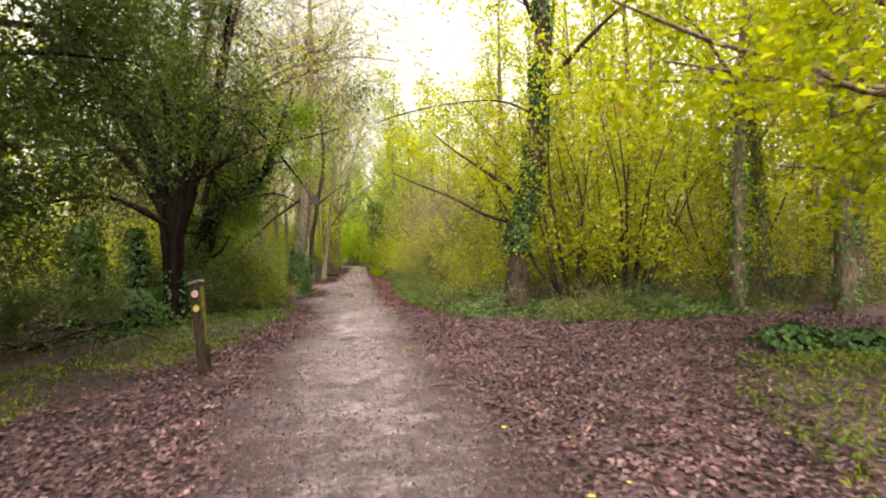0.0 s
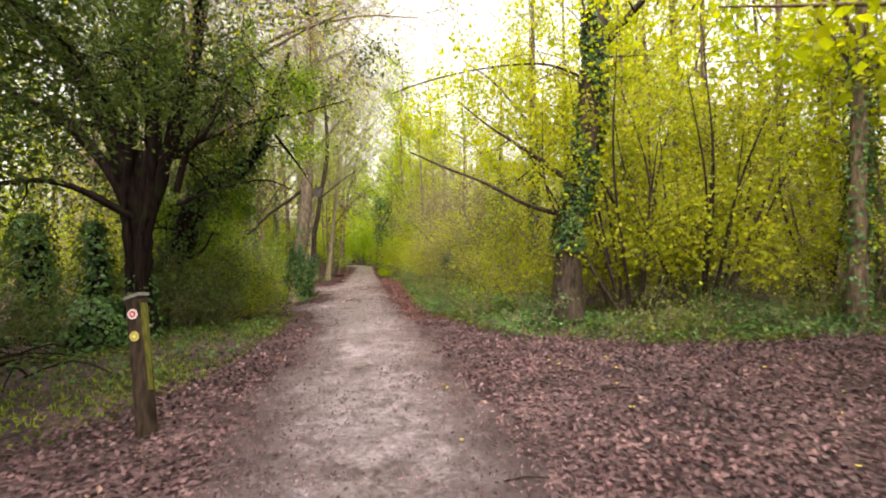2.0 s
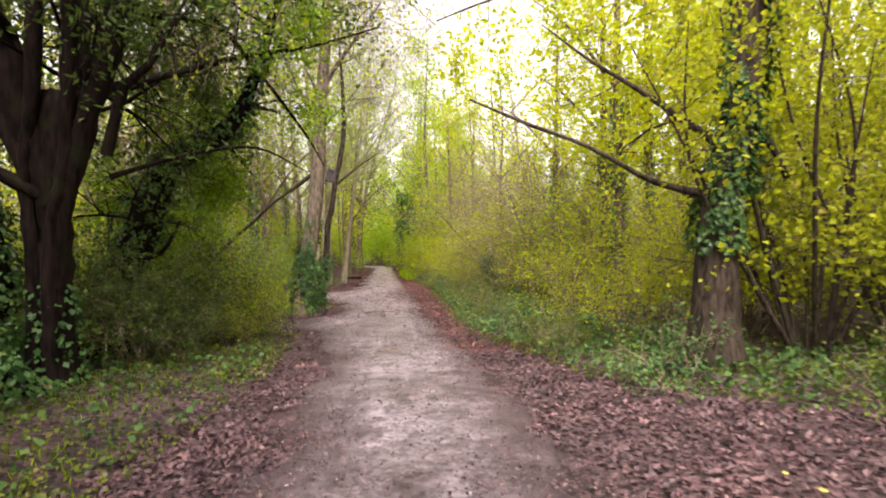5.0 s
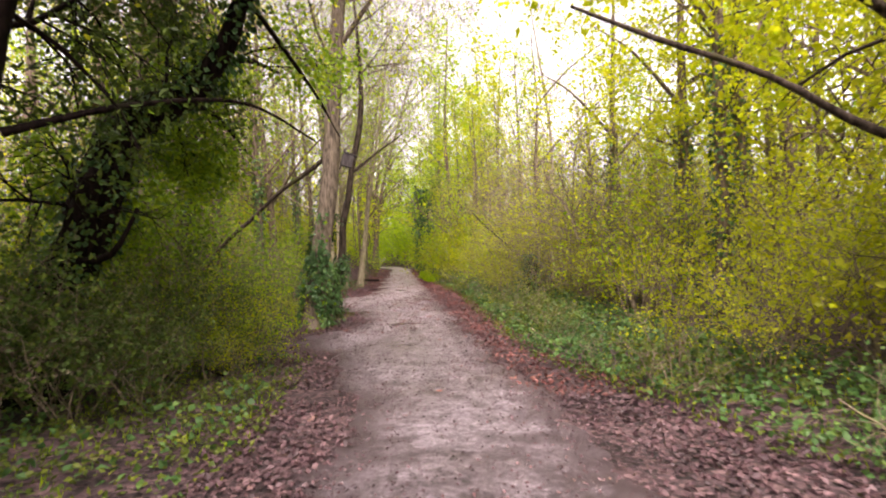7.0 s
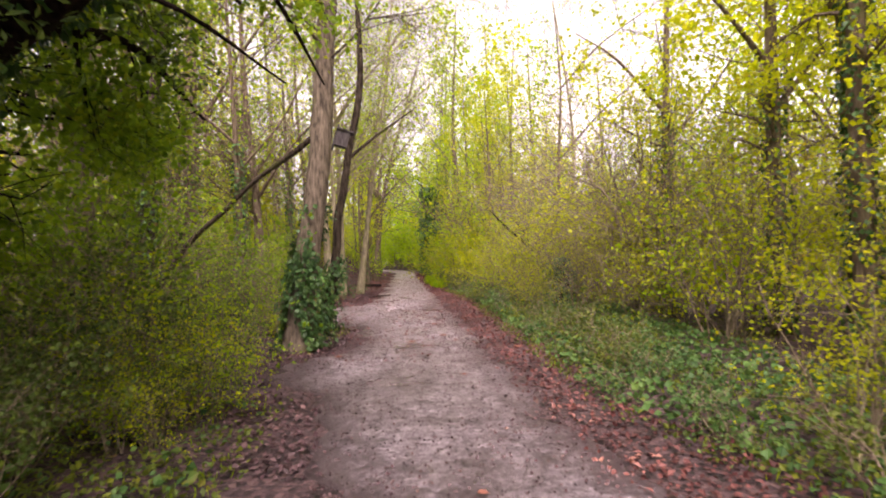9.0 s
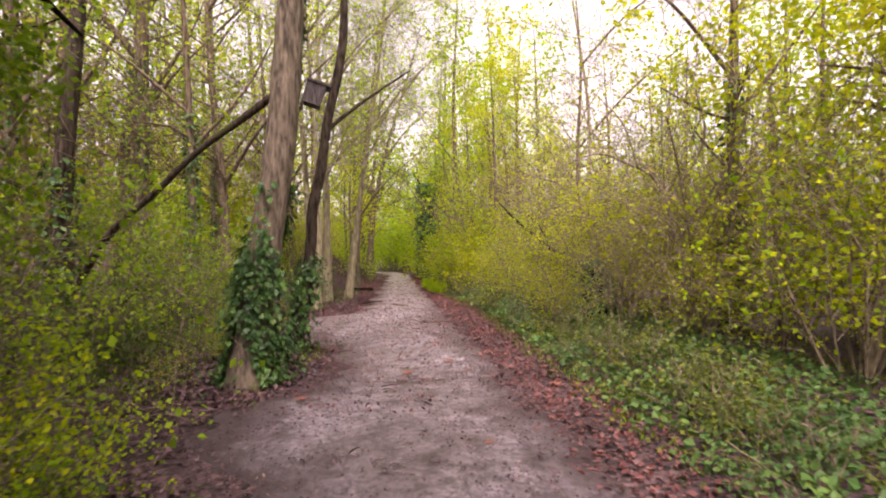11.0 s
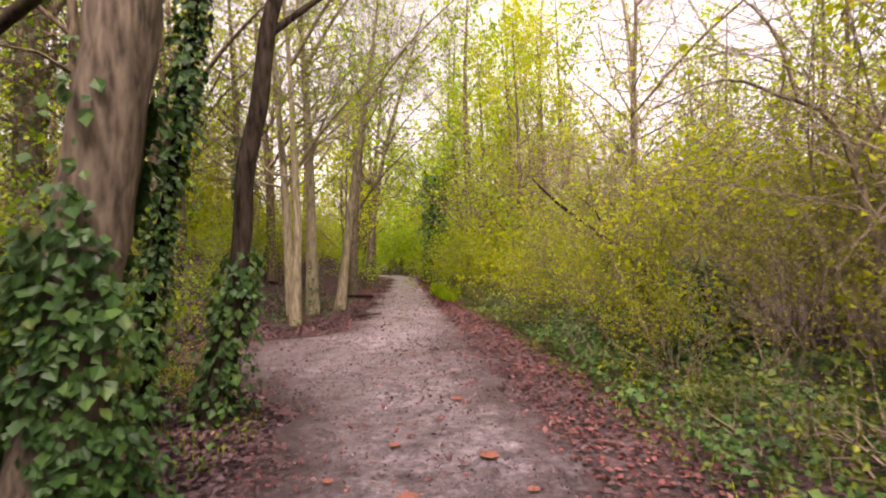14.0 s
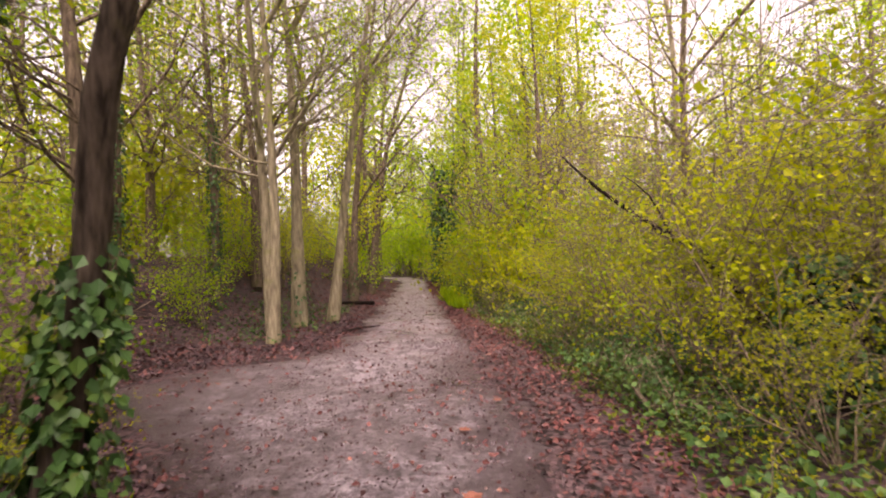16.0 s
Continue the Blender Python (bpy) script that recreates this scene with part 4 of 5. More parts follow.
HANG = dict(bends=5, wobble=0.14, rise=(0.0, -0.05, -0.16, -0.24, -0.2), levels=4, kids=(4, 4, 3, 2, 0), first=0.2, along=1.1, leaf_from=3)
stem_tree("ash_tree", (-7.8, 17.0, 0), "tall ash with bare drooping twigs over the path", [
    [(-7.8, 17.0, -0.1, 0.26), (-7.7, 16.9, 2.5, 0.2), (-7.3, 16.5, 5.0, 0.17), (-7.0, 16.2, 8.0, 0.12), (-6.8, 16.0, 12.0, 0.03)],
    [(-7.4, 16.6, 4.2, 0.07), (-5.2, 14.2, 5.5, 0.045), (-3.4, 12.4, 5.6, 0.028), (-1.9, 10.6, 5.3, 0.01)],
    [(-7.2, 16.4, 5.4, 0.07), (-4.6, 14.8, 6.5, 0.045), (-2.4, 13.6, 6.5, 0.025), (-0.9, 12.6, 6.0, 0.01)],
    [(-7.2, 16.4, 5.0, 0.06), (-5.6, 12.8, 6.2, 0.04), (-4.0, 9.6, 6.0, 0.025), (-2.6, 7.4, 5.6, 0.01)],
    [(-7.0, 16.2, 7.0, 0.06), (-5.0, 17.2, 8.2, 0.04), (-3.2, 18.6, 8.2, 0.02), (-1.8, 20.0, 7.6, 0.01)],
], TWIG, "", None, (HANG, OLIVE, 0.06, 0.5, 0.08, 4.4, 4.2, 2.4))

# the ivy-clad tree on the corner of the fork
stem_tree("ivy_clad_tree", (1.6, 11.75, 0), "leaning grey-barked tree with ivy up its trunk", [
    [(1.58, 11.7, -0.1, 0.36), (1.62, 11.75, 0.6, 0.27), (1.72, 11.8, 1.8, 0.22), (2.03, 11.9, 3.0, 0.2), (2.3, 11.9, 5.0, 0.19), (2.5, 12.0, 7.5, 0.14), (2.6, 12.2, 11.0, 0.05)],
    [(1.75, 11.8, 2.0, 0.06), (1.0, 11.8, 2.2, 0.038), (0.25, 11.75, 2.62, 0.026), (-0.5, 11.8, 2.95, 0.022), (-1.1, 11.85, 3.25, 0.012)],
    [(1.85, 11.85, 2.55, 0.06), (1.35, 11.9, 2.95, 0.05), (0.88, 11.9, 3.3, 0.035), (0.35, 12.0, 3.7, 0.02), (-0.2, 12.1, 4.2, 0.008)],
    [(2.25, 11.9, 4.4, 0.035), (1.4, 12.0, 4.8, 0.022), (0.2, 12.3, 4.85, 0.014), (-0.8, 12.6, 4.75, 0.016), (-1.5, 12.8, 4.6, 0.008)],
    [(2.3, 11.9, 4.9, 0.08), (3.2, 11.2, 5.8, 0.05), (4.0, 10.4, 6.4, 0.02)],
    [(2.4, 12.0, 6.2, 0.07), (1.7, 11.2, 7.2, 0.04), (1.0, 10.6, 7.6, 0.02)],
    [(1.95, 11.9, 2.9, 0.05), (2.35, 11.9, 2.65, 0.045), (2.55, 11.9, 2.2, 0.03)],
], BROWN_BARK, "", (1.2, 8.5, 1000, 0.10, 0.075, 0.45), (AIRY, YELLOW_GREEN, 0.08, 5, 0.12, 2.2, 2.2, 1.2), bare=(0, 1, 6))

# coppiced hazels
def hazel(base, stems, tall, label):
    rows = []
    for k in range(stems):
        a = rng.uniform(0, 6.28)
        o = rng.uniform(0.4, 1.5)
        x, y = base[0] + 0.18 * math.cos(a), base[1] + 0.18 * math.sin(a)
        h = tall * rng.uniform(0.75, 1.1)
        rows.append([(x, y, -0.05, rng.uniform(0.022, 0.045)), (x + 0.55 * o * math.cos(a), y + 0.4 * o * math.sin(a), h * 0.25, 0.027), (x + 1.2 * o * math.cos(a), y + 0.9 * o * math.sin(a), h * 0.6, 0.019), (x + 1.6 * o * math.cos(a) + rng.normal(0, 0.3), y + 1.3 * o * math.sin(a), h, 0.006)])
    return stem_tree("hazel", (*base, 0), label, rows, BROWN_BARK, "coppiced hazels", None, (AIRY, OLIVE, 0.075, 3.0, 0.16, 0.7, 1.8, 1.0), "shrub")


hazel((2.95, 12.2), 14, 4.6, "many-stemmed coppiced hazel with yellow-green leaves")
hazel((4.1, 12.0), 11, 4.2, "many-stemmed coppiced hazel with yellow-green leaves")
hazel((6.9, 12.8), 10, 4.5, "many-stemmed coppiced hazel with yellow-green leaves")

# slim ivy-covered trunks in the wood behind the hedge
for x, y, top, dx, r in [(5.88, 10.64, 9, 0.6, 0.13), (6.9, 11.3, 8, -0.3, 0.09), (1.75, 15.9, 9, 0.2, 0.11), (2.1, 18.1, 8, 0.1, 0.12), (3.1, 18.0, 9, 0.1, 0.11), (8.6, 11.0, 10, 0.3, 0.15), (3.9, 14.5, 8, -0.3, 0.08), (1.3, 20.5, 8, 0.3, 0.1), (7.5, 9.9, 10, 0.2, 0.16), (-10.3, 20.3, 9, 0.6, 0.17), (-9.3, 18.7, 8, 0.3, 0.1), (-11.8, 18.8, 9, 0.5, 0.15), (-7.4, 21.2, 8, -0.2, 0.08), (-12.4, 21.6, 9, 0.7, 0.16), (-9.4, 22.6, 11, 0.3, 0.2), (-10.9, 22.4, 11, 0.4, 0.2), (-9.6, 26.2, 9, 0.1, 0.1), (-8.8, 28.2, 9, -0.2, 0.09)]:
    stem_tree("ivy_trunk_tree", (x, y, 0), "slim dark trunk wrapped in ivy behind the shrubs", [
        [(x, y, -0.05, r * 1.3), (x + dx * 0.1, y, 1.2, r), (x + dx * 0.5, y + 0.1, top * 0.5, r * 0.75), (x + dx, y, top, 0.02)],
        [(x + dx * 0.5, y + 0.1, top * 0.5, r * 0.4), (x + dx * 0.5 - 1.0, y - 0.3, top * 0.62, 0.025), (x + dx * 0.5 - 1.8, y - 0.5, top * 0.68, 0.008)],
        [(x + dx * 0.45, y + 0.1, top * 0.42, r * 0.4), (x + dx * 0.5 + 0.9, y + 0.3, top * 0.55, 0.025), (x + dx * 0.5 + 1.5, y + 0.2, top * 0.66, 0.008)],
    ], GREY_BARK, "ivy-wrapped trunks", (0.1, top * 0.5, 170, 0.08), (AIRY, YELLOW_GREEN if x > 0 else GREEN_BOUGH, 0.08, 6 if x > 0 else 2, 0.16, 2.2, 1.9 if x > 0 else 1.1, 1.2))

# a yellow-leaved maple whose boughs reach in over the fork
stem_tree("maple_tree", (6.6, 5.6, 0), "maple with large yellow-green leaves on long low boughs", [
    [(6.6, 5.6, -0.1, 0.3), (6.5, 5.6, 2.0, 0.22), (6.6, 5.8, 5.0, 0.16), (6.7, 6.0, 9.0, 0.05)],
    [(6.5, 5.6, 2.2, 0.06), (5.0, 5.0, 2.7, 0.04), (3.4, 4.2, 2.62, 0.027), (2.85, 4.1, 2.83, 0.024), (2.2, 4.05, 2.98, 0.02), (1.35, 4.0, 3.33, 0.01)],
    [(5.0, 5.0, 2.75, 0.04), (3.6, 5.4, 3.1, 0.03), (2.4, 5.6, 3.4, 0.012)],
    [(6.5, 5.6, 2.6, 0.07), (5.2, 6.6, 3.4, 0.05), (3.8, 7.4, 3.7, 0.03), (2.4, 7.8, 3.9, 0.01)],
    [(6.5, 5.7, 3.4, 0.07), (5.0, 6.2, 4.3, 0.05), (3.4, 6.4, 4.8, 0.03), (1.9, 6.4, 4.9, 0.01)],
    [(6.5, 5.7, 1.9, 0.06), (6.0, 7.0, 2.3, 0.04), (5.4, 8.4, 2.6, 0.012)],
], GREY_BARK, "", None, (AIRY, MAPLE, 0.095, 6, 0.18, 2.0, 2.1, 1.0))

# trunks on the other side of the path further on
trunk_a = stem_tree("bird_box_tree", (-5.05, 18.1, 0), "grey-brown barked tree with ivy skirt and fixed bird box", [
    [(-5.12, 18.1, -0.1, 0.34), (-5.1, 18.1, 0.25, 0.24), (-5.02, 18.15, 1.0, 0.19), (-4.85, 18.2, 2.1, 0.175), (-4.72, 18.25, 3.1, 0.17), (-4.6, 18.4, 5.0, 0.15), (-4.4, 18.6, 8.0, 0.11), (-4.4, 18.8, 12.0, 0.03)],
    [(-4.55, 18.5, 5.6, 0.06), (-3.7, 18.3, 6.6, 0.04), (-2.9, 17.9, 7.4, 0.015)],
    [(-4.5, 18.6, 6.6, 0.05), (-4.2, 17.4, 7.6, 0.035), (-3.9, 16.0, 8.2, 0.012)],
], WARM_BARK, "", (0.02, 2.4, 1700, 0.17, 0.072, 0.45), (FINE, YELLOW_GREEN, 0.07, 0.6, 0.12, 4.4, 3.0, 2.6))
stem_tree("ivy_bent_trunk", (-5.2, 19.9, 0), "slim dark bending trunk with ivy round its foot", [
    [(-5.25, 19.9, -0.05, 0.15), (-5.2, 19.95, 0.3, 0.1), (-5.04, 20, 1.21, 0.085), (-4.98, 20, 1.64, 0.08), (-4.93, 20, 2.2, 0.08), (-4.8, 20, 2.7, 0.075), (-4.7, 20, 3.35, 0.07), (-4.45, 20.2, 5.0, 0.06), (-4.6, 20.5, 8.0, 0.02)],
    [(-4.7, 20, 3.3, 0.035), (-4.2, 20.2, 3.75, 0.025), (-3.5, 20.5, 4.3, 0.012)],
], BROWN_BARK, "", (0.0, 1.6, 560, 0.13, 0.075), None)
stem_tree("ivy_column", (-5.65, 19.6, 0), "thin stem hidden under bright climbing ivy", [
    [(-5.66, 19.6, -0.05, 0.07), (-5.62, 19.6, 0.46, 0.05), (-5.52, 19.6, 1.32, 0.045), (-5.33, 19.6, 2.22, 0.045), (-5.17, 19.6, 3.2, 0.04), (-5.0, 19.7, 5.2, 0.03), (-4.9, 19.9, 7, 0.01)],
], DARK_BARK, "", (0.1, 5.5, 480, 0.13, 0.065), None)
stem_tree("fallen_bough_tree", (-8.45, 19.5, 0), "ivy-smothered trunk with a long bough leaning across", [
    [(-8.5, 19.5, -0.1, 0.2), (-8.45, 19.5, 1.0, 0.16), (-8.4, 19.5, 2.6, 0.13), (-8.2, 19.6, 5, 0.1), (-8.0, 19.8, 8, 0.03)],
    [(-8.4, 19.4, 0.7, 0.06), (-7.2, 18.7, 1.72, 0.046), (-6.45, 18.6, 2.3, 0.042), (-5.9, 18.6, 2.78, 0.038), (-5.15, 18.55, 3.25, 0.05), (-4.6, 18.6, 3.7, 0.03)],
    [(-8.4, 19.4, 0.6, 0.05), (-7.6, 19.3, 0.75, 0.045), (-7.0, 19.2, 1.15, 0.02)],
], BROWN_BARK, "", (0.1, 3.0, 200, 0.16, 0.085), None, ivied=(0,))
for pts, r, bark, name, label in [
    ([(-6.68, 29.2, 0), (-6.45, 29.2, 1.6), (-6.22, 29.2, 3.2), (-5.86, 29.2, 5.3), (-5.3, 29.3, 9), (-5.0, 29.4, 13)], 0.12, PALE_BARK, "pale_leaning_tree", "pale smooth slender tree leaning over the path"),
    ([(-7.07, 28.2, 0), (-7.05, 28.2, 1.8), (-7.03, 28.2, 3.5), (-7.08, 28.2, 6.1), (-7.2, 28.2, 8), (-7.0, 28.4, 13)], 0.15, PALE_BARK, "pale_tree", "pale grey straight tree beside the path"),
    ([(-6.83, 26.3, 0), (-6.76, 26.3, 1), (-6.71, 26.3, 2.0), (-6.75, 26.3, 4), (-6.78, 26.3, 5.4), (-6.9, 26.3, 7.5), (-7.1, 26.3, 12)], 0.11, PALE_BARK, "grey_tree", "pale grey-brown slender tree at the path's edge"),
    ([(-7.84, 38, 0), (-7.6, 38, 2.0), (-7.4, 38, 3.5), (-6.9, 38, 6.0), (-5.84, 38, 9.3), (-5.0, 38, 12)], 0.17, GREY_BARK, "leaning_grey_tree", "grey tree leaning over the path with fine branches"),
    ([(-7.2, 27.2, 0), (-7.3, 27.2, 3.0), (-7.5, 27.2, 7), (-7.6, 27.3, 12)], 0.12, PALE_BARK, "grey_tree", "pale grey-brown slender tree at the path's edge"),
    ([(-7.5, 34, 0), (-7.3, 34, 3.0), (-6.8, 34, 7), (-6.0, 34, 12)], 0.14, GREY_BARK, "grey_tree", "grey-brown slender tree at the path's edge"),
    ([(-8.6, 43, 0), (-8.5, 43, 4.0), (-8.0, 43, 9), (-7.4, 43, 14)], 0.17, GREY_BARK, "grey_tree", "grey-brown slender tree at the path's edge"),
    ([(-8.0, 23.6, 0.2), (-8.1, 23.7, 3.0), (-8.4, 23.8, 7), (-8.4, 24, 13)], 0.14, GREY_BARK, "grey_tree", "grey-brown slender tree at the path's edge"),
    ([(-10.6, 24, 0.0), (-10.5, 24, 3.9), (-10.0, 24, 7.1), (-9.6, 24, 13)], 0.2, GREY_BARK, "grey_tree", "grey-brown slender tree at the path's edge"),
    ([(-9.0, 30.5, 0.9), (-9.0, 30.5, 4), (-9.3, 30.6, 8), (-9.2, 30.8, 13)], 0.13, GREY_BARK, "grey_tree", "grey-brown slender tree at the path's edge"),
    ([(-10.8, 29, 1.4), (-10.8, 29, 4), (-11.0, 29, 8), (-11.2, 29.2, 13)], 0.12, GREY_BARK, "grey_tree", "grey-brown slender tree at the path's edge"),
    ([(-12.0, 22, 0.2), (-11.9, 22, 4), (-12.2, 22, 8), (-12.2, 22.2, 13)], 0.16, GREY_BARK, "grey_tree", "grey-brown slender tree at the path's edge"),
    ([(0.3, 27.0, 0), (0.33, 27.0, 2), (0.36, 27, 4.2), (0.5, 27, 6.5), (0.4, 27.1, 9)], 0.09, GREY_BARK, "bare_thin_tree", "thin bare tree rising above the hedge"),
]:
    n = len(pts)
    rows = [(*p, r * (1.25 if k == 0 else 1.0 - 0.85 * k / (n - 1))) for k, p in enumerate(pts)]
    rows[0] = (rows[0][0], rows[0][1], rows[0][2] - 0.1, rows[0][3])
    top = pts[-1]
    side = [[(*pts[n - 3], r * 0.35), (pts[n - 3][0] + 1.3, pts[n - 3][1] - 0.5, pts[n - 3][2] + 1.4, 0.03), (pts[n - 3][0] + 3.2, pts[n - 3][1] - 0.8, pts[n - 3][2] + 2.9, 0.01)],
            [(*pts[n - 2], r * 0.35), (pts[n - 2][0] + 1.2, pts[n - 2][1] - 0.3, pts[n - 2][2] + 1.2, 0.025), (pts[n - 2][0] + 2.9, pts[n - 2][1] - 1.0, pts[n - 2][2] + 2.2, 0.008)]]
    stem_tree(name, pts[0], label, [rows] + side, bark, "slender trees beside the path", (0.1, 1.4, 90, 0.05) if r > 0.13 else None, (FINE, FRESH, 0.07, 0.6, 0.16, 2.3, 2.6, 2.8))

# the dark ivy-grown tree by the far bend
stem_tree("dark_ivy_tree", (-5.15, 42, 0), "dark ivy-smothered tree by the far bend", [
    [(-5.15, 42, -0.1, 0.35), (-5.15, 42, 3, 0.28), (-5.2, 42, 4.6, 0.2), (-5.25, 42, 5.4, 0.12)]], DARK_BARK, "", (0.2, 5.4, 750, 0.5, 0.16), (AIRY, GREEN_BOUGH, 0.13, 5, 0.2, 2.5, 5.0, 1.3))

# an overgrown dead bough in the hedge
g = Geo()
p, r = curve([(-0.2, 23.3, 0.5, 0.06), (-0.7, 23.7, 1.26, 0.05), (-1.0, 24.3, 1.6, 0.04), (-1.6, 24.8, 2.2, 0.025), (-2.0, 25.1, 2.7, 0.01)])
g.tube(p, r, 6, 0.06)
p, r = curve([(-0.9, 24.1, 1.5, 0.02), (-1.1, 24.2, 2.0, 0.012), (-1.4, 24.3, 2.3, 0.005)])
g.tube(p, r, 5)
p, r = curve([(-0.2, 23.3, 0.5, 0.06), (0.1, 23.1, 0.2, 0.065), (0.3, 23.0, 0.0, 0.07)])
g.tube(p, r, 6, 0.06)
single("dead_bough", g, DARK_BARK, (0.3, 23.0, 0), "dark bare bough sticking out of the hedge", "branch", smooth=True)
# arching bare branch over the hedge
stem_tree("arching_bare_shrub", (0.6, 20.6, 0), "grey shrub with long bare arching branches", [
    [(0.7, 20.6, -0.05, 0.05), (0.6, 20.6, 1.2, 0.04), (0.3, 20.6, 2.4, 0.028), (-0.1, 20.75, 2.75, 0.02), (-0.6, 20.8, 2.95, 0.013), (-1.2, 21.0, 2.75, 0.005)],
    [(0.4, 20.6, 2.1, 0.025), (0.9, 20.4, 3.0, 0.018), (0.8, 20.4, 3.8, 0.012)],
    [(0.0, 20.65, 2.7, 0.02), (-0.2, 20.7, 3.4, 0.012), (-0.6, 20.8, 3.9, 0.005)],
    [(0.6, 20.6, 1.6, 0.03), (1.3, 20.2, 2.9, 0.02), (1.4, 20, 3.9, 0.006)],
], TWIG, "", None, (dict(AIRY, levels=2), OLIVE, 0.05, 1, 0.06, 1.5, 1.6, 0.7), "shrub")


def ivy_clump(name, base, r, tall, n, label, size=0.075):
    ob = thing(name, base, label, "ivy")
    w, gr = Geo(), Geo()
    p, rr = curve([(base[0], base[1], -0.05, r * 0.5), (base[0] + 0.05, base[1], tall * 0.5, r * 0.4), (base[0], base[1], tall * 0.92, r * 0.2)], 0.2)
    w.tube(p, rr, 9, 0.08)
    part("stump", w, DARK_BARK, ob, "dark stump under the ivy", True)
    a, h = rng.uniform(0, 6.28, n), rng.uniform(0, 1, n)
    prof = r * np.sqrt(np.maximum(1 - (h * 1.02 - 0.25) ** 2 * 1.6, 0.03)) * (0.75 + 0.25 * np.sin(3 * a + 5 * h)) * rng.uniform(0.75, 1.1, n)
    out = np.stack([np.cos(a), np.sin(a), 0.4 * h], 1)
    pos = np.stack([base[0] + prof * np.cos(a), base[1] + prof * np.sin(a), h * tall + 0.02], 1)
    gr.leaves(pos, size, width=0.42, axis=out * 0.4 + np.array([0, 0, -1.0]), normal=out + np.array([0, 0, 0.5]) + rng.normal(0, 0.4, (n, 3)))
    part("ivy", gr, IVY, ob)
    return ob


ivy_clump("ivy_stump", (-7.8, 11.5, 0), 0.6, 2.35, 2600, "tall stump smothered in dark glossy ivy")
ivy_clump("ivy_stump", (-6.75, 11.6, 0), 0.42, 2.2, 1800, "narrow stump smothered in dark glossy ivy")
ivy_clump("ivy_mound", (-6.2, 10.6, 0), 0.8, 0.9, 1900, "dark ivy and bramble mound at the yew's foot")
ivy_clump("ivy_clump", (-0.5, 21.9, 0), 0.55, 1.25, 1500, "dark blue-green ivy clump inside the hedge")
ivy_clump("ivy_clump", (4.6, 7.0, 0), 0.55, 0.32, 700, "low dark green ivy clump on the path's edge")
ivy_clump("ivy_clump", (5.2, 6.6, 0), 0.5, 0.28, 600, "low dark green ivy clump on the path's edge")

# ---------- marker post ----------
post = thing("marker_post", (-3.1, 6.75, 0), "leaning square wooden marker post with two round markers", "post")
lean = Matrix.Rotation(radians(6.2), 3, "Y").inverted() @ Matrix.Rotation(radians(-6), 3, "X")
turn = np.array(lean @ Matrix.Rotation(radians(-4), 3, "Z"))


def on_post(v):
    return np.asarray(v, float) @ turn.T + np.array([-3.1, 6.75, 0])


def prism(geo, prof, z0, z1, place):
    k = len(prof)
    v = [(x, y, z0) for x, y in prof] + [(x, y, z1) for x, y in prof] + [(0, 0, z1)]
    i = np.arange(k)
    geo.add(place(v), np.stack([k + i, k + (i + 1) % k, np.full(k, 2 * k)], 1), np.stack([i, (i + 1) % k, k + (i + 1) % k, k + i], 1))


def bevelled(a, c):
    return [(a - c, -a), (a, -a + c), (a, a - c), (a - c, a), (-a + c, a), (-a, a - c), (-a, -a + c), (-a + c, -a)]


g = Geo()
prism(g, bevelled(0.062, 0.008), -0.15, 1.17, on_post)
part("shaft", g, POST_WOOD, post)
g = Geo()
mz = np.linspace(0.38, 1.13, 16)
mw = 0.05 * (0.8 + 0.2 * np.sin(7 * mz + 1))
mv = np.concatenate([np.stack([np.full(16, 0.0635 + q), sy * mw, mz], 1) for q in (0, 0.004) for sy in (-1, 1)])
mi = np.arange(15)
g.add(on_post(mv), None, np.concatenate([np.stack([a_ + mi, b_ + mi, b_ + mi + 1, a_ + mi + 1], 1) for a_, b_ in ((32, 48), (0, 32), (48, 16))]))
part("moss", g, POST_MOSS, post, "yellow-green moss down one side")
g = Geo()
v = [(sx * 0.072, sy * 0.072, 1.168 + 0.012 * (sx + 1)) for sx in (-1, 1) for sy in (-1, 1)] + [(sx * 0.07, sy * 0.07, 1.192 + 0.014 * (sx + 1)) for sx in (-1, 1) for sy in (-1, 1)]
g.add(on_post(v), None, [(0, 2, 3, 1), (4, 5, 7, 6), (0, 1, 5, 4), (2, 6, 7, 3), (0, 4, 6, 2), (1, 3, 7, 5)])
part("cap", g, plain_material("pale_weathered_end_grain", (0.12, 0.115, 0.105), 0.8), post, "pale weathered sloping top")
for zz, mat, nm, lab in ((1.04, RED_DISC, "red_marker", "red waymark disc with white rim"), (0.85, YELLOW_DISC, "yellow_marker", "yellow waymark disc")):
    def disc(radius, depth):
        k = 20
        a = np.arange(k) * 2 * math.pi / k
        front = np.stack([radius * np.cos(a), np.full(k, -0.0625 - depth), zz + radius * np.sin(a)], 1)
        back = front + np.array([0, depth, 0])
        i = np.arange(k)
        d = Geo()
        d.add(on_post(np.concatenate([front, back, [[0, -0.0625 - depth, zz]]])), np.stack([i, (i + 1) % k, np.full(k, 2 * k)], 1), np.stack([k + i, k + (i + 1) % k, (i + 1) % k, i], 1))
        return d
    rim = part(nm, disc(0.043, 0.004), WHITE_RING if nm == "red_marker" else mat, post, lab)
    part("centre", disc(0.03, 0.006), mat, rim)
    part("arrow", disc(0.011, 0.008), WHITE_RING if nm == "red_marker" else plain_material("faded_yellow", (0.6, 0.52, 0.2)), rim)

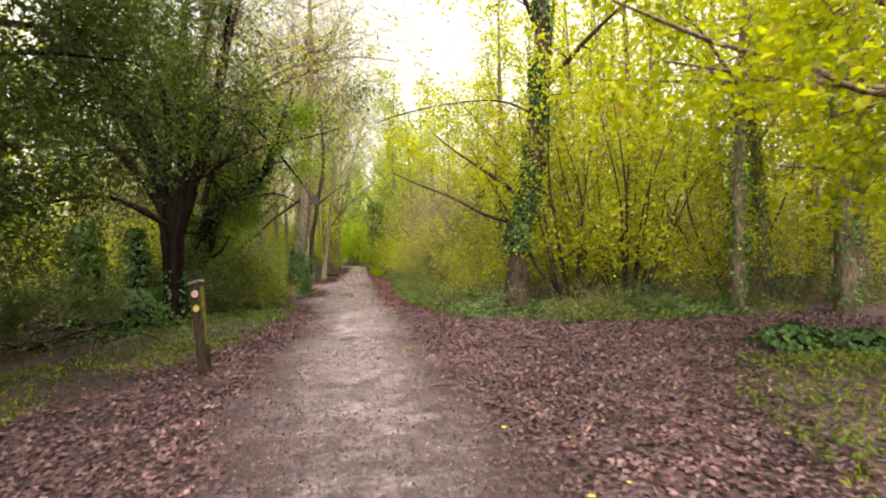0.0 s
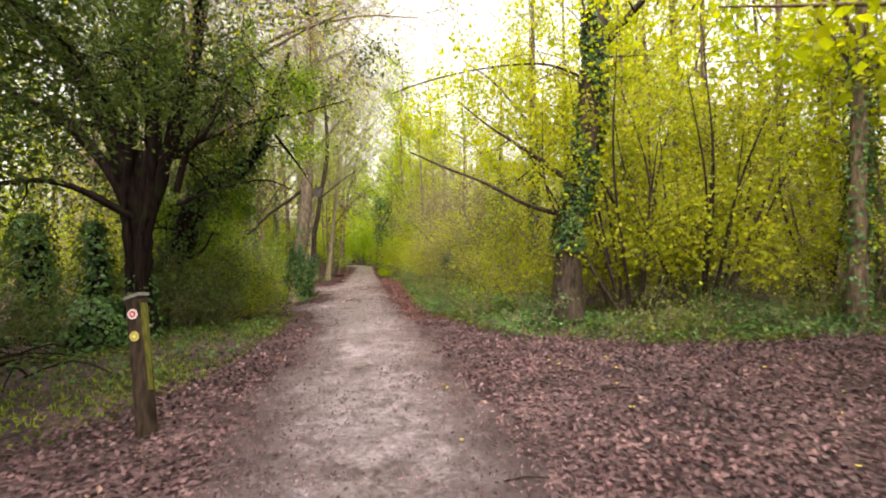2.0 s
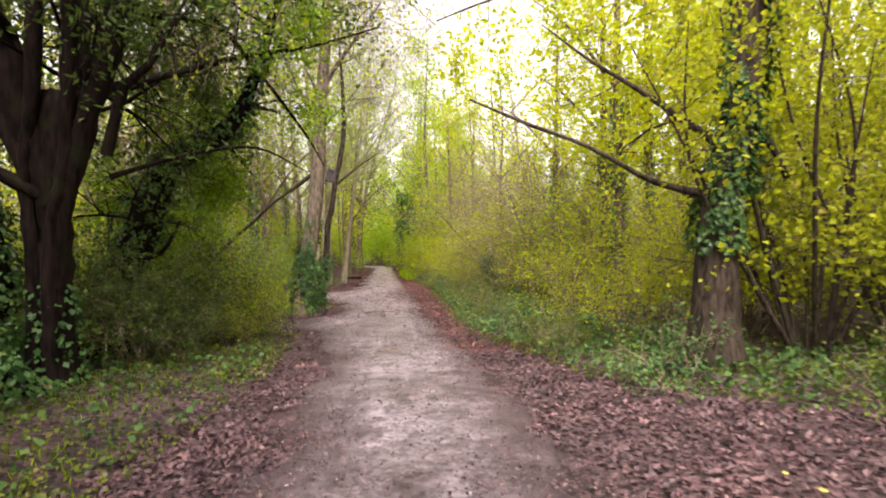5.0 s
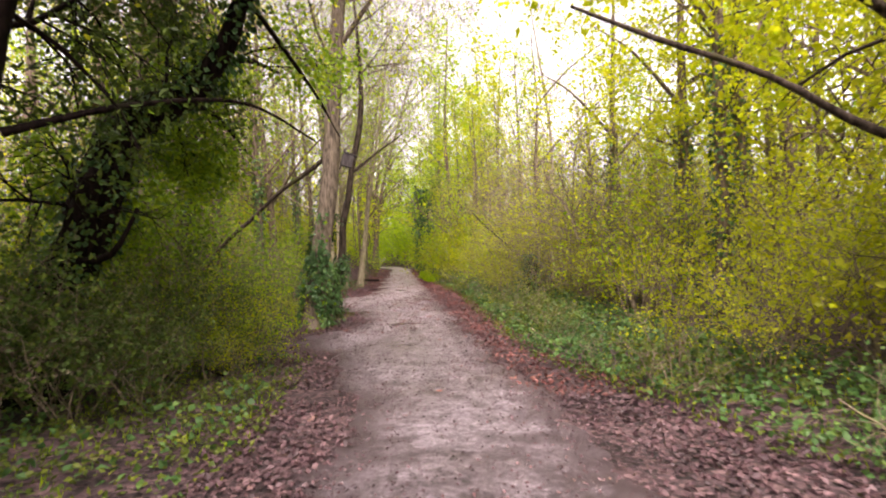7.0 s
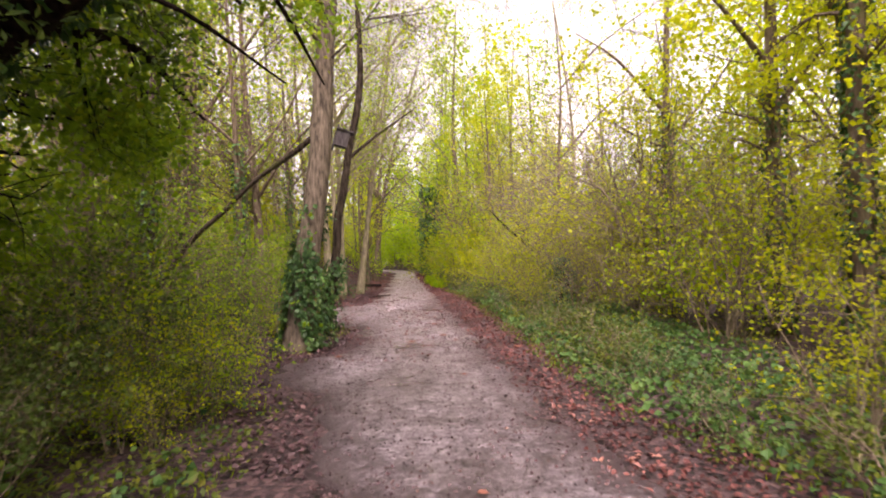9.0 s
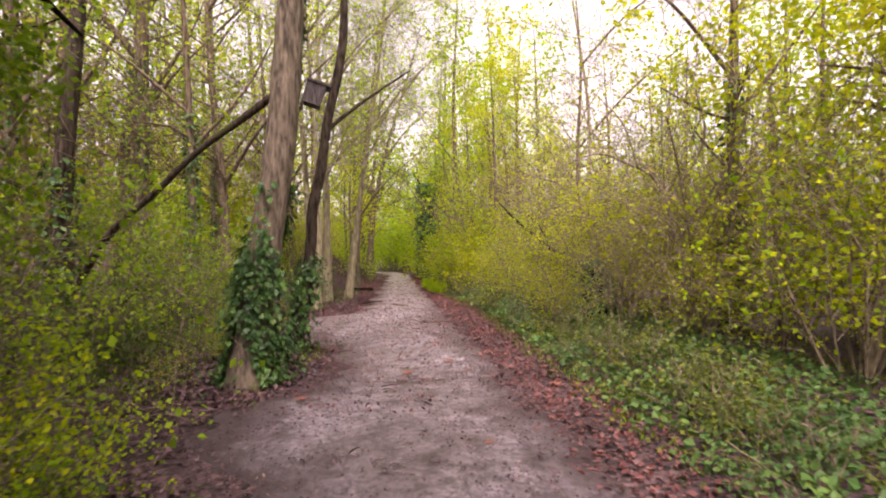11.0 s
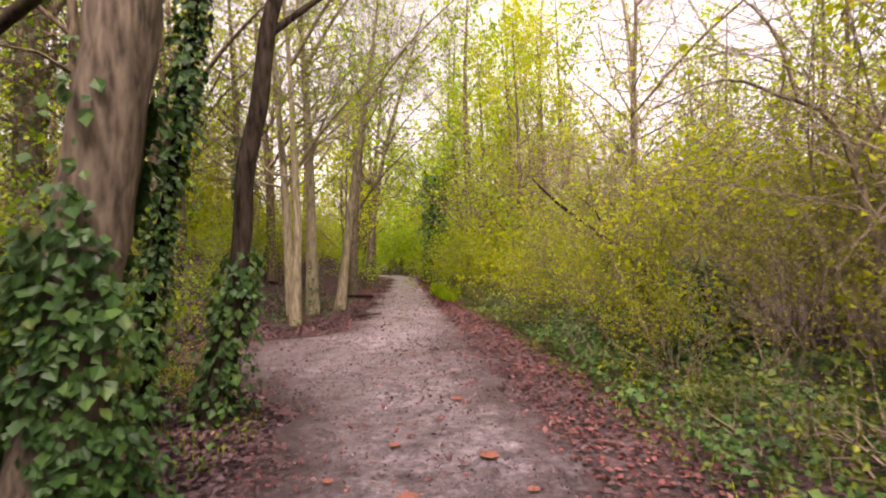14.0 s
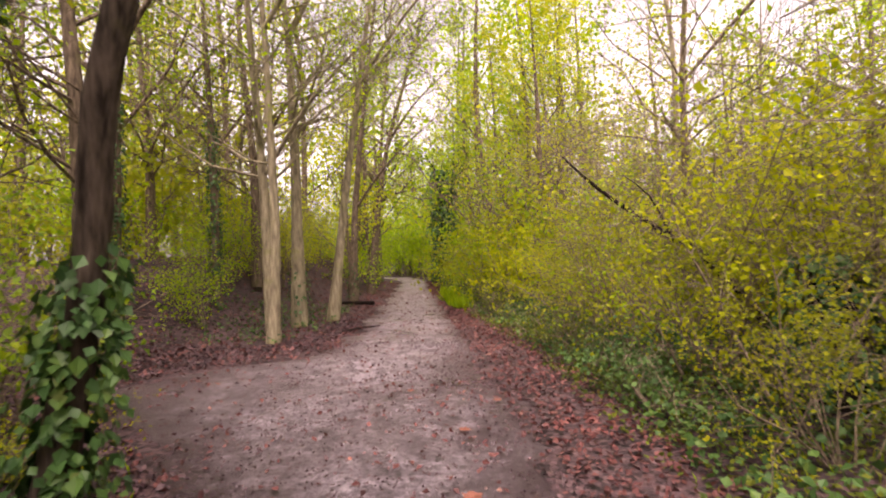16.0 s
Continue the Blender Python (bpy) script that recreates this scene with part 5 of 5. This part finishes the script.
# ---------- bird box ----------
box = thing("bird_box", (-4.45, 18.5, 3.5), "dark wooden bird box with sloping lid fixed to a trunk", "bird box")
tilt = np.array(Matrix.Rotation(radians(20), 3, "Z") @ Matrix.Rotation(radians(17), 3, "Y"))


def at_box(geo, c, s):
    geo.box(np.array(c) @ tilt.T + np.array([-4.40, 18.42, 3.33]), s, tilt=tilt)


g = Geo()
at_box(g, (0, 0, 0), (0.2, 0.17, 0.25))
part("body", g, BOX_WOOD, box)
g = Geo()
at_box(g, (0.02, 0, 0.14), (0.27, 0.21, 0.025))
part("lid", g, BOX_WOOD, box)
g = Geo()
at_box(g, (-0.11, 0, 0.0), (0.03, 0.1, 0.42))
part("back_board", g, BOX_WOOD, box)
# no opening is cut: a near-black plate paints the shade inside the hole
g = Geo()
at_box(g, (0.101, 0, 0.05), (0.006, 0.04, 0.04))
part("entrance_hole", g, HOLE, box)

# ---------- fallen leaves, herbs, sticks ----------
def sheet_points(n, x0, x1, y0, y1):
    return rng.uniform(x0, x1, n), rng.uniform(y0, y1, n)


def on_bare(x, y):
    wob = 0.12 * np.sin(2.3 * y) + 0.08 * np.sin(5.1 * y + x)
    return (x > lerp(y, PATH_LEFT) + wob) & (x < lerp(y, PATH_RIGHT) + wob)


def lay(geo, x, y, size, lift=0.012, up=2.2, width=0.36):
    z = height(x, y) + lift + rng.uniform(0, 0.02, len(x))
    geo.leaves(np.stack([x, y, z], 1), size, up=up, width=width)


def patchy(x, y):
    return 0.5 + 0.5 * np.sin(1.9 * x + 0.7 * np.sin(2.1 * y)) * np.sin(1.4 * y + 0.9 * np.sin(1.7 * x))


g = Geo()
x, y = sheet_points(130000, -7, 7.5, 0.5, 13)
keep = (off_path(x, y) < 0.25) & ~on_bare(x, y) & (rng.random(len(x)) < 0.55 + 0.45 * patchy(x, y))
lay(g, x[keep], y[keep], 0.05)
x, y = sheet_points(80000, -10, 0, 13.5, 30)
keep = (off_path(x, y) < 0.25) & ~on_bare(x, y) & (x < lerp(y, PATH_LEFT)) & (rng.random(len(x)) < 0.5 + 0.5 * patchy(x, y))
lay(g, x[keep], y[keep], 0.055)
x, y = sheet_points(190000, -5.5, 1.2, 0.8, 26)
pl, pr = lerp(y, PATH_LEFT), lerp(y, PATH_RIGHT)
rim = 1 - np.minimum(x - pl, pr - x) / (0.5 * (pr - pl))
near = np.clip(1.25 - y / 14, 0.42, 1)
keep = on_bare(x, y) & (rng.random(len(x)) < near * (0.16 + 0.5 * patchy(x, y) ** 2 + 0.9 * np.clip(rim, 0, 1) ** 2))
lay(g, x[keep], y[keep], 0.027, 0.028)
x, y = sheet_points(26000, -9.5, -4.4, 14.5, 22)
keep = off_path(x, y) > -0.1
lay(g, x[keep], y[keep], 0.06)
single("leaf_litter", g, LITTER, (0, 0, 0), "dull brown fallen leaves strewn over the way", "fallen leaves", "", "stuff")

g = Geo()
x, y = sheet_points(110000, -8, 1, 13, 46)
keep = (off_path(x, y) < 0.3) & (x > lerp(y, PATH_RIGHT) - 0.25 + 0.3 * rng.random(len(x)))
lay(g, x[keep], y[keep], 0.05)
x, y = sheet_points(34000, -14, -4.5, 20, 46)
keep = ~on_bare(x, y) & (rng.random(len(x)) < 0.7)
lay(g, x[keep], y[keep], 0.065)
x, y = sheet_points(9000, -8, -3, 17, 40)
keep = on_bare(x, y) & (rng.random(len(x)) < 0.25 + 0.5 * patchy(x * 1.4, y))
lay(g, x[keep], y[keep], 0.05, 0.035)
single("russet_leaf_litter", g, RED_LITTER, (0, 0, 0), "russet fallen leaves drifted along the path's edge", "fallen leaves", "", "stuff")

g = Geo()
x, y = sheet_points(330000, -9, 7, 1, 30)
d = off_path(x, y)
keep = (d > -0.1) & (d < 3.5) & (rng.random(len(x)) < (0.12 + 0.88 * patchy(x, y)) * np.where(d < 0.25, 0.6, np.where(d > 1.8, 0.35, 0.9))) & ((x > -5) | (y < 16))
x, y = x[keep], y[keep]
z = height(x, y) + rng.uniform(0.01, 0.11, len(x)) * (0.5 + patchy(y, x))
g.leaves(np.stack([x, y, z], 1), 0.045, up=1.2, width=0.36)
single("verge_herbs", g, VERGE, (0, 0, 0), "low green herbs and moss on the verges", "ground plants", "", "stuff")

g = Geo()
x, y = sheet_points(110000, -9, 6, 8, 32)
d = off_path(x, y)
keep = (d > 0.1) & (d < 2.6) & (rng.random(len(x)) < np.where(x > -2.6, 0.95, 0.4) * (np.where(x > -2.6, 0.65, 0.3) + 0.35 * patchy(y * 1.3, x * 1.7)))
x, y = x[keep], y[keep]
z = height(x, y) + rng.uniform(0.02, 0.17, len(x))
g.leaves(np.stack([x, y, z], 1), 0.065, up=1.6, width=0.44)
single("ground_ivy", g, TRAILING, (0, 0, 0), "dark green ivy trailing over the verge", "ivy", "", "stuff")

# grass blades on the near verges
g = Geo()
x, y = sheet_points(16000, -7, 6, 2, 22)
d = off_path(x, y)
keep = (d > 0.0) & (d < 1.8) & (patchy(x * 1.2 + 2, y * 1.1) > 0.45)
x, y = x[keep], y[keep]
k = len(x)
g.leaves(np.stack([x, y, height(x, y)], 1), 0.075, width=0.06, axis=np.tile([0, 0, 1.6], (k, 1)), normal=rng.normal(0, 1, (k, 3)) * np.array([1, 1, 0.2]))
single("grass", g, FRESH, (0, 0, 0), "sparse green grass blades on the verge", "grass", "", "stuff")

g = Geo()
x = rng.uniform(-4.9, -3.6, 2600)
y = rng.uniform(31, 36.5, 2600)
keep = off_path(x, y) > -0.1
x, y = x[keep], y[keep]
k = len(x)
g.leaves(np.stack([x, y, height(x, y)], 1), 0.3, width=0.05, axis=np.tile([0, 0, 1.6], (k, 1)), normal=rng.normal(0, 1, (k, 3)) * np.array([1, 1, 0.2]))
single("tall_grass", g, FRESH, (0, 0, 0), "patch of fresh green grass at the hedge's foot", "grass", "", "stuff")

LOBES = [(0, 0), (0.16, -0.04), (0.34, 0.1), (0.3, 0.28), (0.5, 0.42), (0.28, 0.5), (0.3, 0.72), (0.12, 0.68), (0, 1.0)]
LOBES = LOBES + [(-a, b) for a, b in LOBES[-2:0:-1]]


def big_leaf(x, y, size, mat, label, name="fallen_leaf", group=""):
    g = Geo()
    a = rng.uniform(0, 6.28)
    c, s = math.cos(a), math.sin(a)
    z0 = float(height(x, y)) + (0.036 if on_bare(np.array([x]), np.array([y]))[0] else 0.03)
    v = [(x + size * (c * u - s * (w - 0.4)), y + size * (s * u + c * (w - 0.4)), z0 + size * (0.55 * u * u + 0.25 * (w - 0.4) ** 2 + 0.05)) for u, w in LOBES]
    v.append((x, y, z0))
    k = len(LOBES)
    g.add(v, [(i, (i + 1) % k, k) for i in range(k)])
    single(name, g, mat, (x, y, z0), label, "leaf", group)


for x, y, s in [(-3.39, 18.48, 0.16), (-2.94, 19.1, 0.16), (-3.2, 20.47, 0.14), (-4.3, 17.4, 0.13), (-3.6, 19.3, 0.1), (-2.7, 18.6, 0.09), (-1.75, 17.9, 0.15), (-3.9, 18.7, 0.09), (-3.3, 21.6, 0.11), (-3.05, 22.4, 0.1), (-3.9, 22.8, 0.1), (-2.5, 16.2, 0.08), (-2.3, 13.2, 0.08)]:
    big_leaf(x, y, s, BROWN_FALLEN, "curled reddish-brown fallen leaf on the path", group="large leaves on the path")
for k in range(60):
    x, y = rng.uniform(-2.5, 4.2), rng.uniform(2.0, 9.2)
    if off_path(x, y) < 0 and (x > 0.2 or rng.random() < 0.25):
        big_leaf(x, y, rng.uniform(0.035, 0.065), YELLOW_FALLEN, "small yellow fallen leaf on brown litter", "yellow_leaf", "yellow leaves on the litter")


def stick(x, y, length, a, r, mat=DARK_BARK):
    g = Geo()
    z = float(height(x, y)) + r + 0.02
    p, rr = curve([(x, y, z, r), (x + 0.5 * length * math.cos(a + 0.1), y + 0.5 * length * math.sin(a + 0.1), z + 0.01, r * 0.9), (x + length * math.cos(a), y + length * math.sin(a), z, r * 0.5)], 0.1)
    g.tube(p, rr, 5, 0.08)
    single("stick", g, mat, (x, y, z), "thin dark fallen stick lying on the ground", "stick", "fallen sticks")


for x, y, L, a, r in [(-0.55, 3.0, 0.12, 0.7, 0.006), (-0.2, 5.6, 0.3, 0.1, 0.008), (1.0, 7.6, 0.35, 0.0, 0.012), (-3.0, 17.2, 0.2, 2.2, 0.006), (-3.6, 17.9, 0.22, 0.5, 0.006), (-5.9, 27.3, 0.9, 0.9, 0.025), (-6.6, 33.0, 1.6, 2.8, 0.06), (-2.6, 20.8, 0.25, 1.0, 0.006), (-6.0, 15.3, 1.4, 2.7, 0.02), (-4.9, 13.9, 0.7, 2.4, 0.015), (-3.5, 16.0, 0.15, 1.2, 0.006)]:
    stick(x, y, L, a, r)

# brushwood heap under the trees
for k in range(46):
    x, y = rng.uniform(-9.2, -5.4), rng.uniform(8.0, 10.6)
    g = Geo()
    a, L = rng.normal(0.2, 0.8), rng.uniform(0.7, 1.9)
    z = float(height(x, y)) + rng.uniform(0.02, 0.5) * max(0.1, 1 - abs(y - 9.4))
    p, rr = curve([(x, y, z, 0.014), (x + 0.5 * L * math.cos(a), y + 0.5 * L * math.sin(a), z + rng.uniform(0.02, 0.18), 0.011), (x + L * math.cos(a), y + L * math.sin(a), max(z - 0.1, 0.06), 0.005)], 0.2)
    g.tube(p, rr, 5)
    single("brushwood_branch", g, DARK_BARK, (x, y, z), "dark dead branch in a brushwood heap", "branch", "brushwood heap")
